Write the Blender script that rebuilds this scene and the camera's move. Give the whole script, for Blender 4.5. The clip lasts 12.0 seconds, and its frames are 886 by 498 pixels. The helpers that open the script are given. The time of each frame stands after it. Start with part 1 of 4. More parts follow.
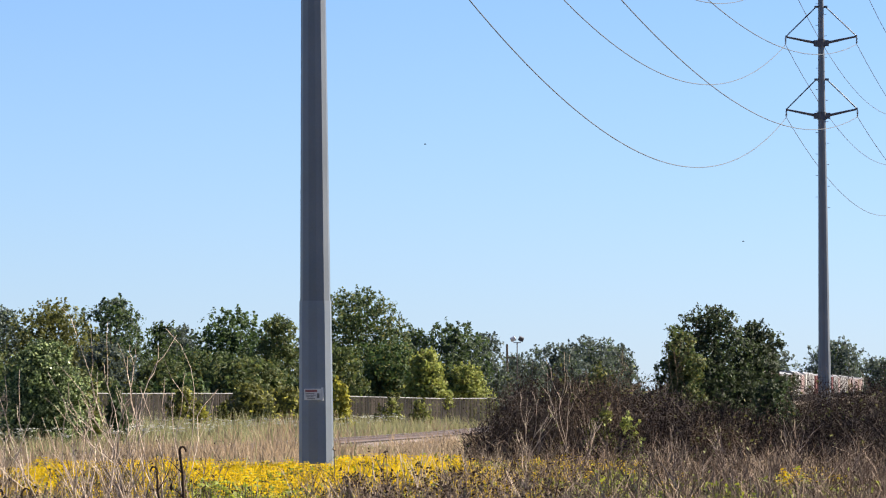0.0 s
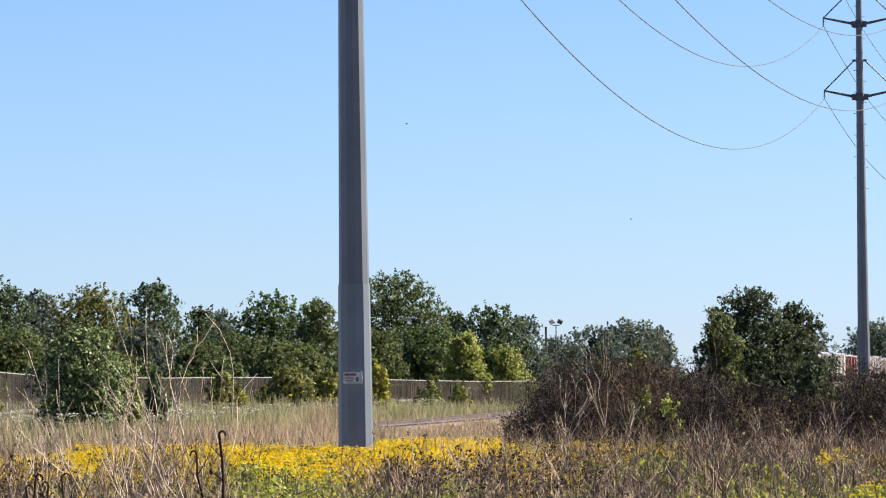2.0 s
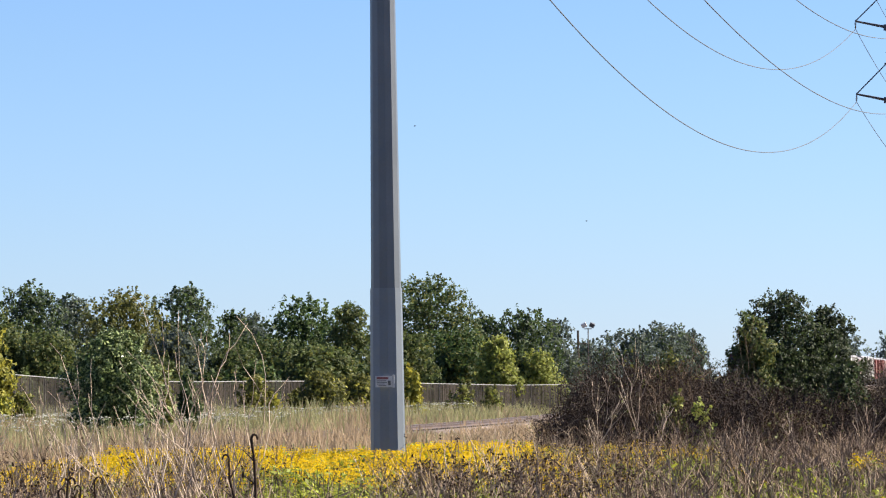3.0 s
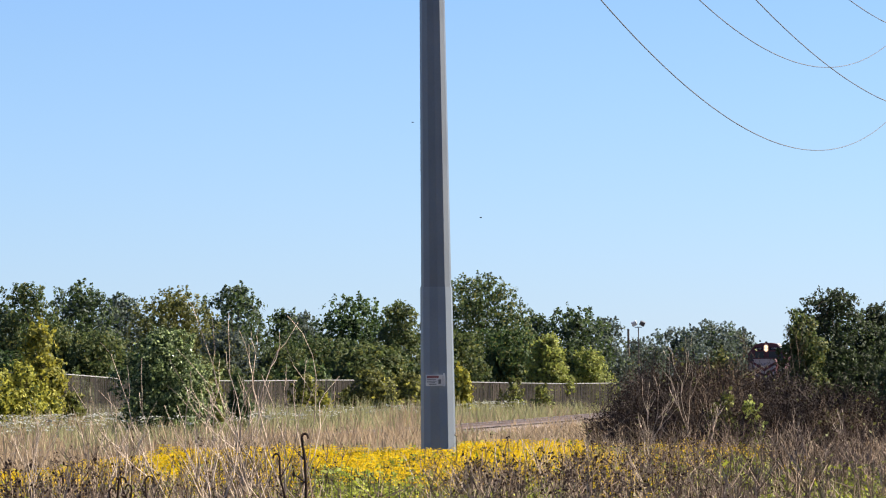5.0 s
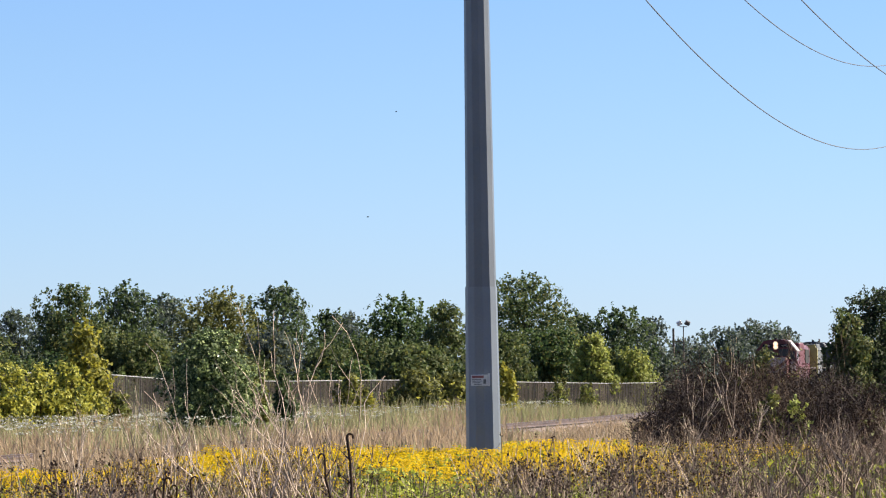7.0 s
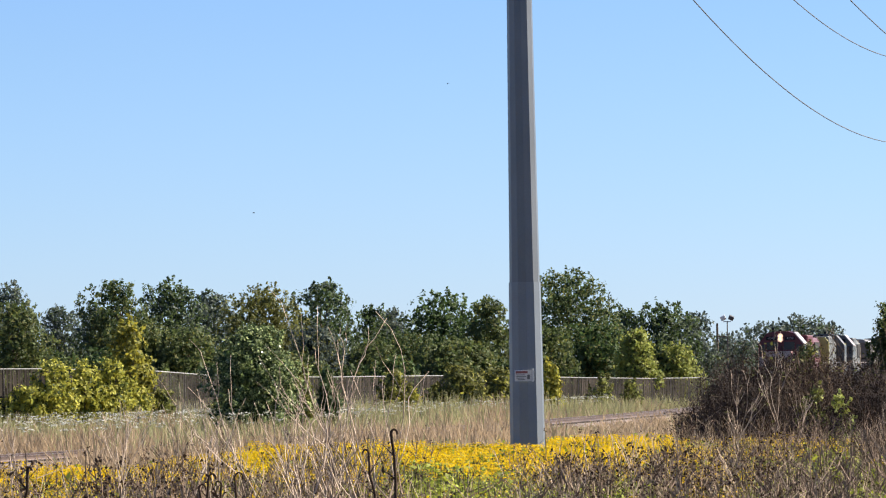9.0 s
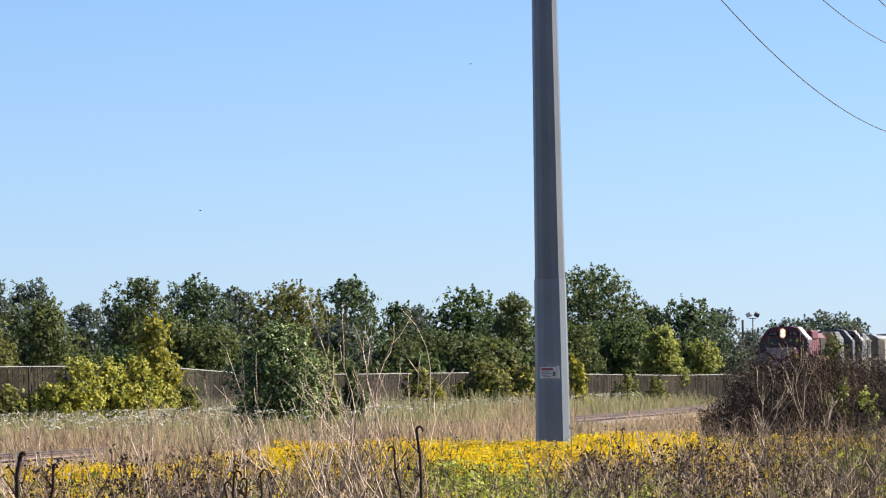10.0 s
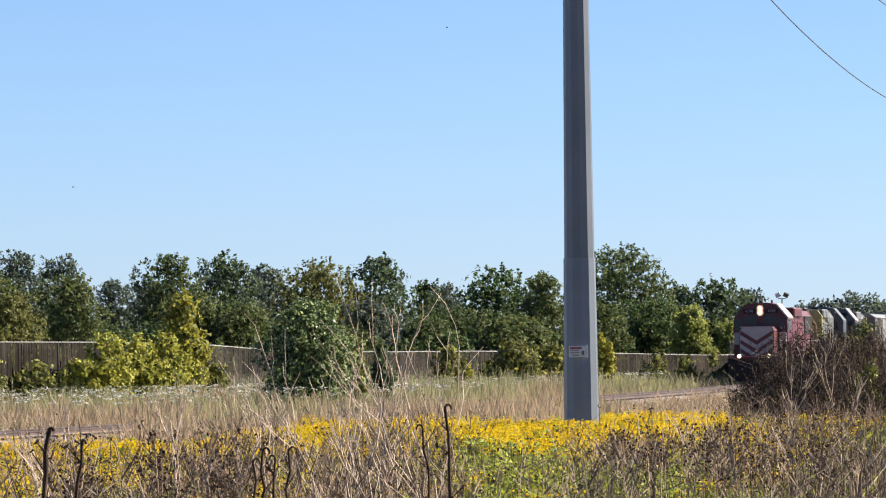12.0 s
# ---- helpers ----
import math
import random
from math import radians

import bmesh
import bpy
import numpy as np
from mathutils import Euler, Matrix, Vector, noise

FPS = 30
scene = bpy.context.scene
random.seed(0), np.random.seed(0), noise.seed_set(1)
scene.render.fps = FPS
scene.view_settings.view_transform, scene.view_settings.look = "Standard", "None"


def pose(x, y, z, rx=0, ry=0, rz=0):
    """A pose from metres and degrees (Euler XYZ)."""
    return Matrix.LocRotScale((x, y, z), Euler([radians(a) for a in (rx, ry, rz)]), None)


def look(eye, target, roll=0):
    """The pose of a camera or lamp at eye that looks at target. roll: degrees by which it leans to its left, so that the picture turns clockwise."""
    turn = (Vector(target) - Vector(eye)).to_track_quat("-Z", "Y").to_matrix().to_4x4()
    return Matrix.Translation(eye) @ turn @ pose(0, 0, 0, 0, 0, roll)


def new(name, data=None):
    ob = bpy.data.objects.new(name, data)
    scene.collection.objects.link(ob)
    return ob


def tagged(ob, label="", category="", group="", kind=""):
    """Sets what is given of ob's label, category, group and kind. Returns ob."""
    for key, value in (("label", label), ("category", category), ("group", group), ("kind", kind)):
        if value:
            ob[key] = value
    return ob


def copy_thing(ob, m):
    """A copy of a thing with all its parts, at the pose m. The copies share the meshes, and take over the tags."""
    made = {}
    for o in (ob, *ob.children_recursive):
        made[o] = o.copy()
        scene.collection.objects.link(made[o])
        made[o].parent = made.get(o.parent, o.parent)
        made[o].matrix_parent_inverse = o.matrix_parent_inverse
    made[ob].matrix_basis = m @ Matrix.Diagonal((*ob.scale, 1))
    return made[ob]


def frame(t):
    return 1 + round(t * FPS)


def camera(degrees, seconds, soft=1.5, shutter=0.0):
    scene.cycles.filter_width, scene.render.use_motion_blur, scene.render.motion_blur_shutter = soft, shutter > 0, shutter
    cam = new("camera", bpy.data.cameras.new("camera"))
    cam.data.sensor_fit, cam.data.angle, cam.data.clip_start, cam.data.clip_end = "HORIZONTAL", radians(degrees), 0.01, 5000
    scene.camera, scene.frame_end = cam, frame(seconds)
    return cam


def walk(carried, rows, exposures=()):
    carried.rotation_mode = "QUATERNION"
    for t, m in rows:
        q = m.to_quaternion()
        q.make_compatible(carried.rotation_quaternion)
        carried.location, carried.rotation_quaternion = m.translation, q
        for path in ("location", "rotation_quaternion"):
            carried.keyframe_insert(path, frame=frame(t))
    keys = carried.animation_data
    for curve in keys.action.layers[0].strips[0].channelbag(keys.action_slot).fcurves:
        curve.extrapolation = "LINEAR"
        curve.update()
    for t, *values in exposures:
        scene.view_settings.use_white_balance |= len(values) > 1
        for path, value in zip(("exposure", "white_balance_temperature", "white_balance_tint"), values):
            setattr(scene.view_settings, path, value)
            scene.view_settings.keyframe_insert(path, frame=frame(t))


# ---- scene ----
cam = camera(11.336, 12.0, soft=1.15)
EYE = Vector((0, 0, 2.7))


def aim(yaw, pitch, roll):
    """The pose of the camera at EYE, turned left by yaw and up by pitch, in degrees."""
    a, b = radians(yaw), radians(pitch)
    return look(EYE, EYE + Vector((-math.sin(a) * math.cos(b), math.cos(a) * math.cos(b), math.sin(b))), roll)


walk(cam, [
    (0.0, aim(0.001, 1.801, -0.420)),
    (0.5, aim(0.113, 1.726, -0.431)),
    (1.0, aim(0.196, 1.615, -0.540)),
    (1.5, aim(0.309, 1.560, -0.651)),
    (2.0, aim(0.497, 1.589, -0.689)),
    (2.5, aim(0.724, 1.646, -0.713)),
    (3.0, aim(0.907, 1.640, -0.709)),
    (5.0, aim(1.550, 1.632, -0.814)),
    (5.5, aim(1.737, 1.656, -0.778)),
    (6.0, aim(1.867, 1.644, -0.796)),
    (6.5, aim(1.990, 1.637, -0.860)),
    (7.0, aim(2.125, 1.640, -0.914)),
    (9.0, aim(2.684, 1.592, -1.053)),
    (9.5, aim(2.840, 1.562, -1.107)),
    (10.0, aim(3.010, 1.561, -1.116)),
    (10.5, aim(3.168, 1.558, -1.086)),
    (11.0, aim(3.268, 1.516, -1.063)),
    (11.5, aim(3.316, 1.421, -0.912)),
    (12.0, aim(3.393, 1.287, -0.751)),
], exposures=[(0.0, 1.73), (12.0, 1.73)])

# ---- light ----
SUN_AZ, SUN_EL = radians(69), radians(36)
world = bpy.data.worlds.new("sky")
scene.world = world
world.use_nodes = True
wn = world.node_tree
wn.nodes.clear()
w_out = wn.nodes.new("ShaderNodeOutputWorld")
w_bg = wn.nodes.new("ShaderNodeBackground")
sky = wn.nodes.new("ShaderNodeTexSky")
sky.sky_type, sky.sun_disc = "NISHITA", False
sky.sun_elevation, sky.sun_rotation = SUN_EL, SUN_AZ
sky.altitude, sky.air_density, sky.dust_density, sky.ozone_density = 0, 1.0, 0.0, 3.0
w_bg.inputs["Strength"].default_value = 0.0325
tint = wn.nodes.new("ShaderNodeMix")
tint.data_type, tint.blend_type = "RGBA", "MULTIPLY"
tint.inputs["Factor"].default_value = 1.0
# the air is bluer towards the horizon than the plain sky model has it
w_co, w_sep, w_ramp = wn.nodes.new("ShaderNodeTexCoord"), wn.nodes.new("ShaderNodeSeparateXYZ"), wn.nodes.new("ShaderNodeValToRGB")
w_ramp.color_ramp.elements[0].position, w_ramp.color_ramp.elements[0].color = 0.0, (0.735, 0.98, 1.68, 1)
w_ramp.color_ramp.elements[1].position, w_ramp.color_ramp.elements[1].color = 0.075, (0.775, 0.97, 1.44, 1)
wn.links.new(w_co.outputs["Generated"], w_sep.inputs[0])
wn.links.new(w_sep.outputs["Z"], w_ramp.inputs[0])
wn.links.new(w_ramp.outputs["Color"], tint.inputs["B"])
wn.links.new(sky.outputs[0], tint.inputs["A"])
wn.links.new(tint.outputs["Result"], w_bg.inputs[0])
wn.links.new(w_bg.outputs[0], w_out.inputs[0])
sun = new("sun", bpy.data.lights.new("sun", "SUN"))
sun.data.energy, sun.data.angle, sun.data.color = 5.0, radians(0.5), (1.0, 0.92, 0.78)
sun_way = Vector((math.sin(SUN_AZ) * math.cos(SUN_EL), math.cos(SUN_AZ) * math.cos(SUN_EL), math.sin(SUN_EL)))
sun.matrix_world = look(sun_way * 50, (0, 0, 0))


# ---- materials ----
def material(name, base, second=None, rough=0.7, metal=0.0, scale=3.0, fine=40.0, bump=0.15, spread=0.25, leaf=0.0, by="", detail=6.0, patch=0.0, spec=None):
    """A node material: two colours mixed by coarse and fine noise, bump, and variation by island or by object.
    leaf: how much light passes through a leaf."""
    m = bpy.data.materials.new(name)
    m.use_nodes = True
    nt = m.node_tree
    n, l = nt.nodes, nt.links
    bsdf = n["Principled BSDF"]
    bsdf.inputs["Roughness"].default_value, bsdf.inputs["Metallic"].default_value = rough, metal
    bsdf.inputs["Specular IOR Level"].default_value = spec if spec is not None else 0.12 if rough >= 0.85 else 0.28 if leaf else 0.5
    tex = n.new("ShaderNodeTexCoord")
    coarse, grain = n.new("ShaderNodeTexNoise"), n.new("ShaderNodeTexNoise")
    coarse.inputs["Scale"].default_value, grain.inputs["Scale"].default_value = scale, fine
    coarse.inputs["Detail"].default_value = detail
    for q in (coarse, grain):
        l.new(tex.outputs["Object"], q.inputs["Vector"])
    second = second or tuple(c * 0.6 for c in base)
    add = n.new("ShaderNodeMath")
    add.operation = "MULTIPLY_ADD"
    l.new(grain.outputs["Fac"], add.inputs[0])
    add.inputs[1].default_value = 0.5
    ramp = n.new("ShaderNodeMapRange")
    ramp.inputs["From Min"].default_value, ramp.inputs["From Max"].default_value = 0.55, 0.95
    l.new(coarse.outputs["Fac"], add.inputs[2])
    l.new(add.outputs[0], ramp.inputs["Value"])
    mix = n.new("ShaderNodeMix")
    mix.data_type = "RGBA"
    mix.inputs["A"].default_value, mix.inputs["B"].default_value = (*base, 1), (*second, 1)
    l.new(ramp.outputs["Result"], mix.inputs["Factor"])
    colour = mix.outputs["Result"]
    if by:
        if by == "island":
            source = n.new("ShaderNodeNewGeometry").outputs["Random Per Island"]
            l.new(source, mix.inputs["Factor"])
        else:
            source = n.new("ShaderNodeObjectInfo").outputs["Random"]
        vary, value = n.new("ShaderNodeHueSaturation"), n.new("ShaderNodeMapRange")
        value.inputs["To Min"].default_value, value.inputs["To Max"].default_value = 1 - spread, 1 + spread
        wob = n.new("ShaderNodeMath")
        wob.operation = "FRACT"
        twist = n.new("ShaderNodeMath")
        twist.operation = "MULTIPLY"
        twist.inputs[1].default_value = 17.31
        l.new(source, twist.inputs[0])
        l.new(twist.outputs[0], wob.inputs[0])
        l.new(wob.outputs[0], value.inputs["Value"])
        l.new(value.outputs["Result"], vary.inputs["Value"])
        l.new(colour, vary.inputs["Color"])
        colour = vary.outputs["Color"]
    if patch:
        blot, span, worn = n.new("ShaderNodeTexNoise"), n.new("ShaderNodeMapRange"), n.new("ShaderNodeHueSaturation")
        blot.inputs["Scale"].default_value, blot.inputs["Detail"].default_value = 0.35, 5.0
        l.new(tex.outputs["Object"], blot.inputs["Vector"])
        span.inputs["From Min"].default_value, span.inputs["From Max"].default_value = 0.32, 0.68
        span.inputs["To Min"].default_value, span.inputs["To Max"].default_value = 1 - patch, 1 + patch
        l.new(blot.outputs["Fac"], span.inputs["Value"])
        l.new(span.outputs["Result"], worn.inputs["Value"])
        l.new(colour, worn.inputs["Color"])
        colour = worn.outputs["Color"]
    l.new(colour, bsdf.inputs["Base Color"])
    if bump:
        b = n.new("ShaderNodeBump")
        b.inputs["Strength"].default_value, b.inputs["Distance"].default_value = bump, 0.02
        l.new(add.outputs[0], b.inputs["Height"])
        l.new(b.outputs["Normal"], bsdf.inputs["Normal"])
    if leaf:
        thin, both = n.new("ShaderNodeBsdfTranslucent"), n.new("ShaderNodeMixShader")
        l.new(colour, thin.inputs["Color"])
        both.inputs[0].default_value = leaf
        l.new(bsdf.outputs[0], both.inputs[1])
        l.new(thin.outputs[0], both.inputs[2])
        l.new(both.outputs[0], n["Material Output"].inputs["Surface"])
    return m


def leafy(name, a, b, leaf=0.42, rough=0.7, spread=0.24, gain=0.6, patch=0.0):
    a, b = tuple(gain * c for c in a), tuple(gain * c for c in b)
    return material(name, a, b, rough=rough, bump=0, spread=spread, leaf=leaf, by="island", patch=patch)


M = {}
M["soil"] = material("soil_and_litter", (0.14, 0.105, 0.065), (0.08, 0.068, 0.036), 0.95, scale=0.35, fine=9)
M["ballast"] = material("ballast", (0.23, 0.18, 0.15), (0.12, 0.095, 0.08), 0.95, scale=2, fine=18, bump=0.6, patch=0.3)
M["steel"] = material("weathered_pole_steel", (0.080, 0.087, 0.097), (0.062, 0.068, 0.076), 0.4, 0.0, spec=0.9, scale=1.1, fine=25, bump=0.03, patch=0.12)
M["pale_steel"] = material("galvanised_pole_steel", (0.112, 0.127, 0.147), (0.088, 0.101, 0.118), 0.4, 0.0, spec=0.9, scale=1.1, fine=25, bump=0.03, patch=0.1)
M["dark_steel"] = material("weathered_steel", (0.10, 0.10, 0.11), (0.06, 0.06, 0.065), 0.6, 0.4)
M["rail"] = material("rail_steel", (0.16, 0.11, 0.09), (0.09, 0.065, 0.055), 0.5, 0.5)
M["rail_head"] = material("worn_rail_head", (0.45, 0.44, 0.43), (0.3, 0.29, 0.28), 0.3, 0.9)
M["sleeper"] = material("creosoted_wood", (0.11, 0.085, 0.07), (0.06, 0.05, 0.04), 0.9, scale=2, by="object")
M["wire"] = material("aluminium_cable", (0.10, 0.11, 0.125), (0.07, 0.08, 0.09), 0.8, 0.0, bump=0, spec=0.15)
M["insulator"] = material("grey_polymer", (0.16, 0.17, 0.19), None, 0.5)
M["sign"] = material("sign_white", (0.62, 0.60, 0.57), (0.5, 0.48, 0.46), 0.5, scale=6)
M["sign_ink"] = material("sign_ink", (0.16, 0.15, 0.15), None, 0.6)
M["sign_red"] = material("sign_red", (0.30, 0.10, 0.09), None, 0.6)
M["bark"] = material("bark", (0.13, 0.10, 0.075), (0.07, 0.055, 0.04), 0.95, scale=2, fine=14, bump=0.5)
M["mesh_slat"] = material("fence_slats", (0.036, 0.0285, 0.0235), (0.018, 0.0145, 0.012), 0.9, scale=0.5, fine=5, by="island", spread=0.3, patch=0.55)
M["fence_pipe"] = material("galvanised_pipe", (0.30, 0.29, 0.28), (0.2, 0.19, 0.18), 0.6, 0.3)
M["fence_post"] = material("weathered_post", (0.10, 0.085, 0.07), (0.06, 0.05, 0.042), 0.8)
M["leaf_dark"] = leafy("leaf_dark", (0.125, 0.175, 0.058), (0.062, 0.100, 0.038))
M["leaf_bush"] = leafy("leaf_bush", (0.078, 0.100, 0.044), (0.040, 0.055, 0.027))
M["leaf_deep"] = leafy("leaf_deep", (0.125, 0.19, 0.056), (0.056, 0.10, 0.034))
M["leaf_mid"] = leafy("leaf_mid", (0.165, 0.205, 0.066), (0.080, 0.115, 0.038))
M["leaf_olive"] = leafy("leaf_olive", (0.270, 0.260, 0.070), (0.130, 0.145, 0.042))
# distance haze is put into this bluish, paler leaf colour
M["leaf_hazed"] = leafy("leaf_hazed", (0.165, 0.200, 0.160), (0.095, 0.125, 0.10))
M["leaf_silver"] = leafy("leaf_silver", (0.46, 0.52, 0.24), (0.20, 0.27, 0.09), rough=0.32, gain=0.85)
M["leaf_yellow"] = leafy("leaf_yellow", (0.52, 0.45, 0.06), (0.30, 0.31, 0.06))
M["leaf_spring"] = leafy("leaf_spring", (0.36, 0.37, 0.085), (0.19, 0.23, 0.05), gain=0.9)
M["leaf_lime"] = leafy("leaf_lime", (0.70, 0.64, 0.11), (0.42, 0.44, 0.08))


# ---- mesh tools ----
rng = np.random.default_rng(7)


class Soup:
    """Gathers many small faces as arrays and makes one mesh of them."""

    def __init__(self):
        self.v, self.f, self.m, self.count = [], [], [], 0

    def quads(self, corners, slot=0):
        corners = np.asarray(corners, np.float32)
        n = len(corners)
        self.v.append(corners.reshape(-1, 3))
        self.f.append(np.arange(n * 4).reshape(n, 4) + self.count)
        self.m.append(np.full(n, slot, np.int32))
        self.count += n * 4

    def leaves(self, centres, size, slot=0, long=1.6, up=0.12, face=None):
        """Small pointed leaf shapes, turned at random; up pulls their faces to the sky, face pulls them along given directions."""
        c = np.asarray(centres, float)
        n = len(c)
        size = np.broadcast_to(size, (n,)) * rng.uniform(0.65, 1.35, n)
        nrm = rng.normal(size=(n, 3))
        nrm[:, 2] += up * 2 * np.sign(nrm[:, 2])
        if face is not None:
            nrm = nrm * 0.55 + face
        nrm /= np.linalg.norm(nrm, axis=1)[:, None]
        a = np.cross(nrm, rng.normal(size=(n, 3)))
        a /= np.linalg.norm(a, axis=1)[:, None] + 1e-9
        b = np.cross(nrm, a)
        a, b, fold = a * (size * long / 2)[:, None], b * (size / 2)[:, None], nrm * (size * 0.12)[:, None]
        self.quads(np.stack([c - a, c + b - 0.15 * a + fold, c + a, c - b - 0.15 * a + fold], 1), slot)

    def sticks(self, p, q, r0, r1, slot=0):
        """Thin three-sided stems from p to q."""
        p, q = np.asarray(p, float), np.asarray(q, float)
        n = len(p)
        if not n:
            return
        r0, r1 = np.broadcast_to(r0, (n,)), np.broadcast_to(r1, (n,))
        d = q - p
        d /= np.linalg.norm(d, axis=1)[:, None] + 1e-9
        a = np.cross(d, rng.normal(size=(n, 3)))
        a /= np.linalg.norm(a, axis=1)[:, None] + 1e-9
        b = np.cross(d, a)
        ring = [math.cos(k * 2.0944) * a + math.sin(k * 2.0944) * b for k in range(3)]
        low = np.stack([p + o * r0[:, None] for o in ring], 1)
        high = np.stack([q + o * r1[:, None] for o in ring], 1)
        v = np.concatenate([low, high], 1).reshape(-1, 3)
        base = np.arange(n)[:, None] * 6 + self.count
        f = np.concatenate([base + np.array([[k, (k + 1) % 3, 3 + (k + 1) % 3, 3 + k]]) for k in range(3)], 0)
        self.v.append(v.astype(np.float32))
        self.f.append(f)
        self.m.append(np.full(len(f), slot, np.int32))
        self.count += n * 6

    def ribbons(self, p, q, r0, r1, slot=0):
        """Twigs too thin to show a round section: flat tapering strips, turned at random."""
        p, q = np.asarray(p, float), np.asarray(q, float)
        d = q - p
        a = np.cross(d, rng.normal(size=d.shape))
        a /= np.linalg.norm(a, axis=1)[:, None] + 1e-9
        self.quads(np.stack([p - a * r0, p + a * r0, q + a * r1, q - a * r1], 1), slot)

    def mesh(self, name, mats):
        me = bpy.data.meshes.new(name)
        v, f, s = np.concatenate(self.v), np.concatenate(self.f), np.concatenate(self.m)
        me.vertices.add(len(v))
        me.vertices.foreach_set("co", v.ravel())
        me.loops.add(len(f) * 4)
        me.loops.foreach_set("vertex_index", f.ravel().astype(np.int32))
        me.polygons.add(len(f))
        me.polygons.foreach_set("loop_start", np.arange(len(f), dtype=np.int32) * 4)
        me.polygons.foreach_set("material_index", s)
        for mat in mats:
            me.materials.append(M[mat])
        me.update(calc_edges=True)
        return me


def part(name, bm, mat, parent, label="", smooth=False):
    """Links a bmesh, or a ready mesh, as one object under a thing."""
    if isinstance(bm, bmesh.types.BMesh):
        me = bpy.data.meshes.new(name)
        bm.to_mesh(me)
        bm.free()
        me.materials.append(M[mat])
        if smooth:
            me.polygons.foreach_set("use_smooth", [True] * len(me.polygons))
    else:
        me = bm
    ob = new(name, me)
    ob.parent = parent
    return tagged(ob, label)


def thing(name, m, label, category, group="", kind=""):
    ob = new(name)
    ob.matrix_basis = m
    return tagged(ob, label, category, group, kind)


def box(bm, x0, x1, y0, y1, z0, z1, bevel=0.0):
    made = bmesh.ops.create_cube(bm, size=1, matrix=Matrix.Translation(((x0 + x1) / 2, (y0 + y1) / 2, (z0 + z1) / 2)) @ Matrix.Diagonal((x1 - x0, y1 - y0, z1 - z0, 1)))
    if bevel:
        edges = {e for v in made["verts"] for e in v.link_edges}
        bmesh.ops.bevel(bm, geom=list(edges), offset=bevel, segments=1, affect="EDGES")
    return bm


def boxes(*args, bevel=0.0):
    bm = bmesh.new()
    for a in args:
        box(bm, *a, bevel=bevel)
    return bm


def tube(bm, p, q, r0, r1, sides=8, turn=0.0, caps=True):
    p, q = Vector(p), Vector(q)
    rot = (q - p).to_track_quat("Z", "Y").to_matrix().to_4x4()
    bmesh.ops.create_cone(bm, cap_ends=caps, segments=sides, radius1=r0, radius2=r1, depth=(q - p).length,
                          matrix=Matrix.Translation((p + q) / 2) @ rot @ Matrix.Rotation(turn, 4, "Z"))
    return bm


def prism(bm, outline, y0, y1):
    """An outline of (x, z) points drawn out along y."""
    a = [bm.verts.new((x, y0, z)) for x, z in outline]
    b = [bm.verts.new((x, y1, z)) for x, z in outline]
    bm.faces.new(a)
    bm.faces.new(b[::-1])
    for k in range(len(a)):
        bm.faces.new((a[k - 1], b[k - 1], b[k], a[k]))
    bmesh.ops.recalc_face_normals(bm, faces=bm.faces)
    return bm


# ---- ground and track ----
def ground():
    """One sheet to the horizon, finer and slightly uneven in the field."""
    xs = np.concatenate([[-4500, -1200, -300], np.linspace(-70, 90, 81), [300, 1200, 4500]])
    ys = np.concatenate([[-4500, -1200, -200], np.linspace(-20, 330, 141), [700, 1800, 4500]])
    v = [(x, y, 0.07 * noise.noise((x * 0.25, y * 0.25, 0)) if -71 < x < 91 and -21 < y < 331 else 0) for y in ys for x in xs]
    w = len(xs)
    f = [(j * w + i, j * w + i + 1, (j + 1) * w + i + 1, (j + 1) * w + i) for j in range(len(ys) - 1) for i in range(w - 1)]
    me = bpy.data.meshes.new("ground")
    me.from_pydata(v, [], f)
    me.materials.append(M["soil"])
    tagged(new("ground", me), "brown soil with dry plant litter under the weeds", "ground", kind="structure")


def track_point(d):
    """The middle of the track at the distance d ahead: straight far off, bending to the left near by."""
    near = max(0.0, 258.0 - d)
    return Vector((3.0 + 0.115 * (d - 263.0) - 0.00052 * near ** 2, d, 0))


def sweep(bm, outline, ds, z=0.0):
    rows = []
    for d in ds:
        p, q = track_point(d), track_point(d + 0.5)
        side = Vector(((q - p).y, -(q - p).x, 0)).normalized()
        rows.append([bm.verts.new(p + side * x + Vector((0, 0, h + z))) for x, h in outline])
    for a, b in zip(rows, rows[1:]):
        for k in range(len(outline) - 1):
            bm.faces.new((a[k], a[k + 1], b[k + 1], b[k]))
    bmesh.ops.recalc_face_normals(bm, faces=bm.faces)
    return bm


RAIL_TOP = 0.45
TRACK_DS = [*range(60, 300, 4), *range(300, 1900, 40)]


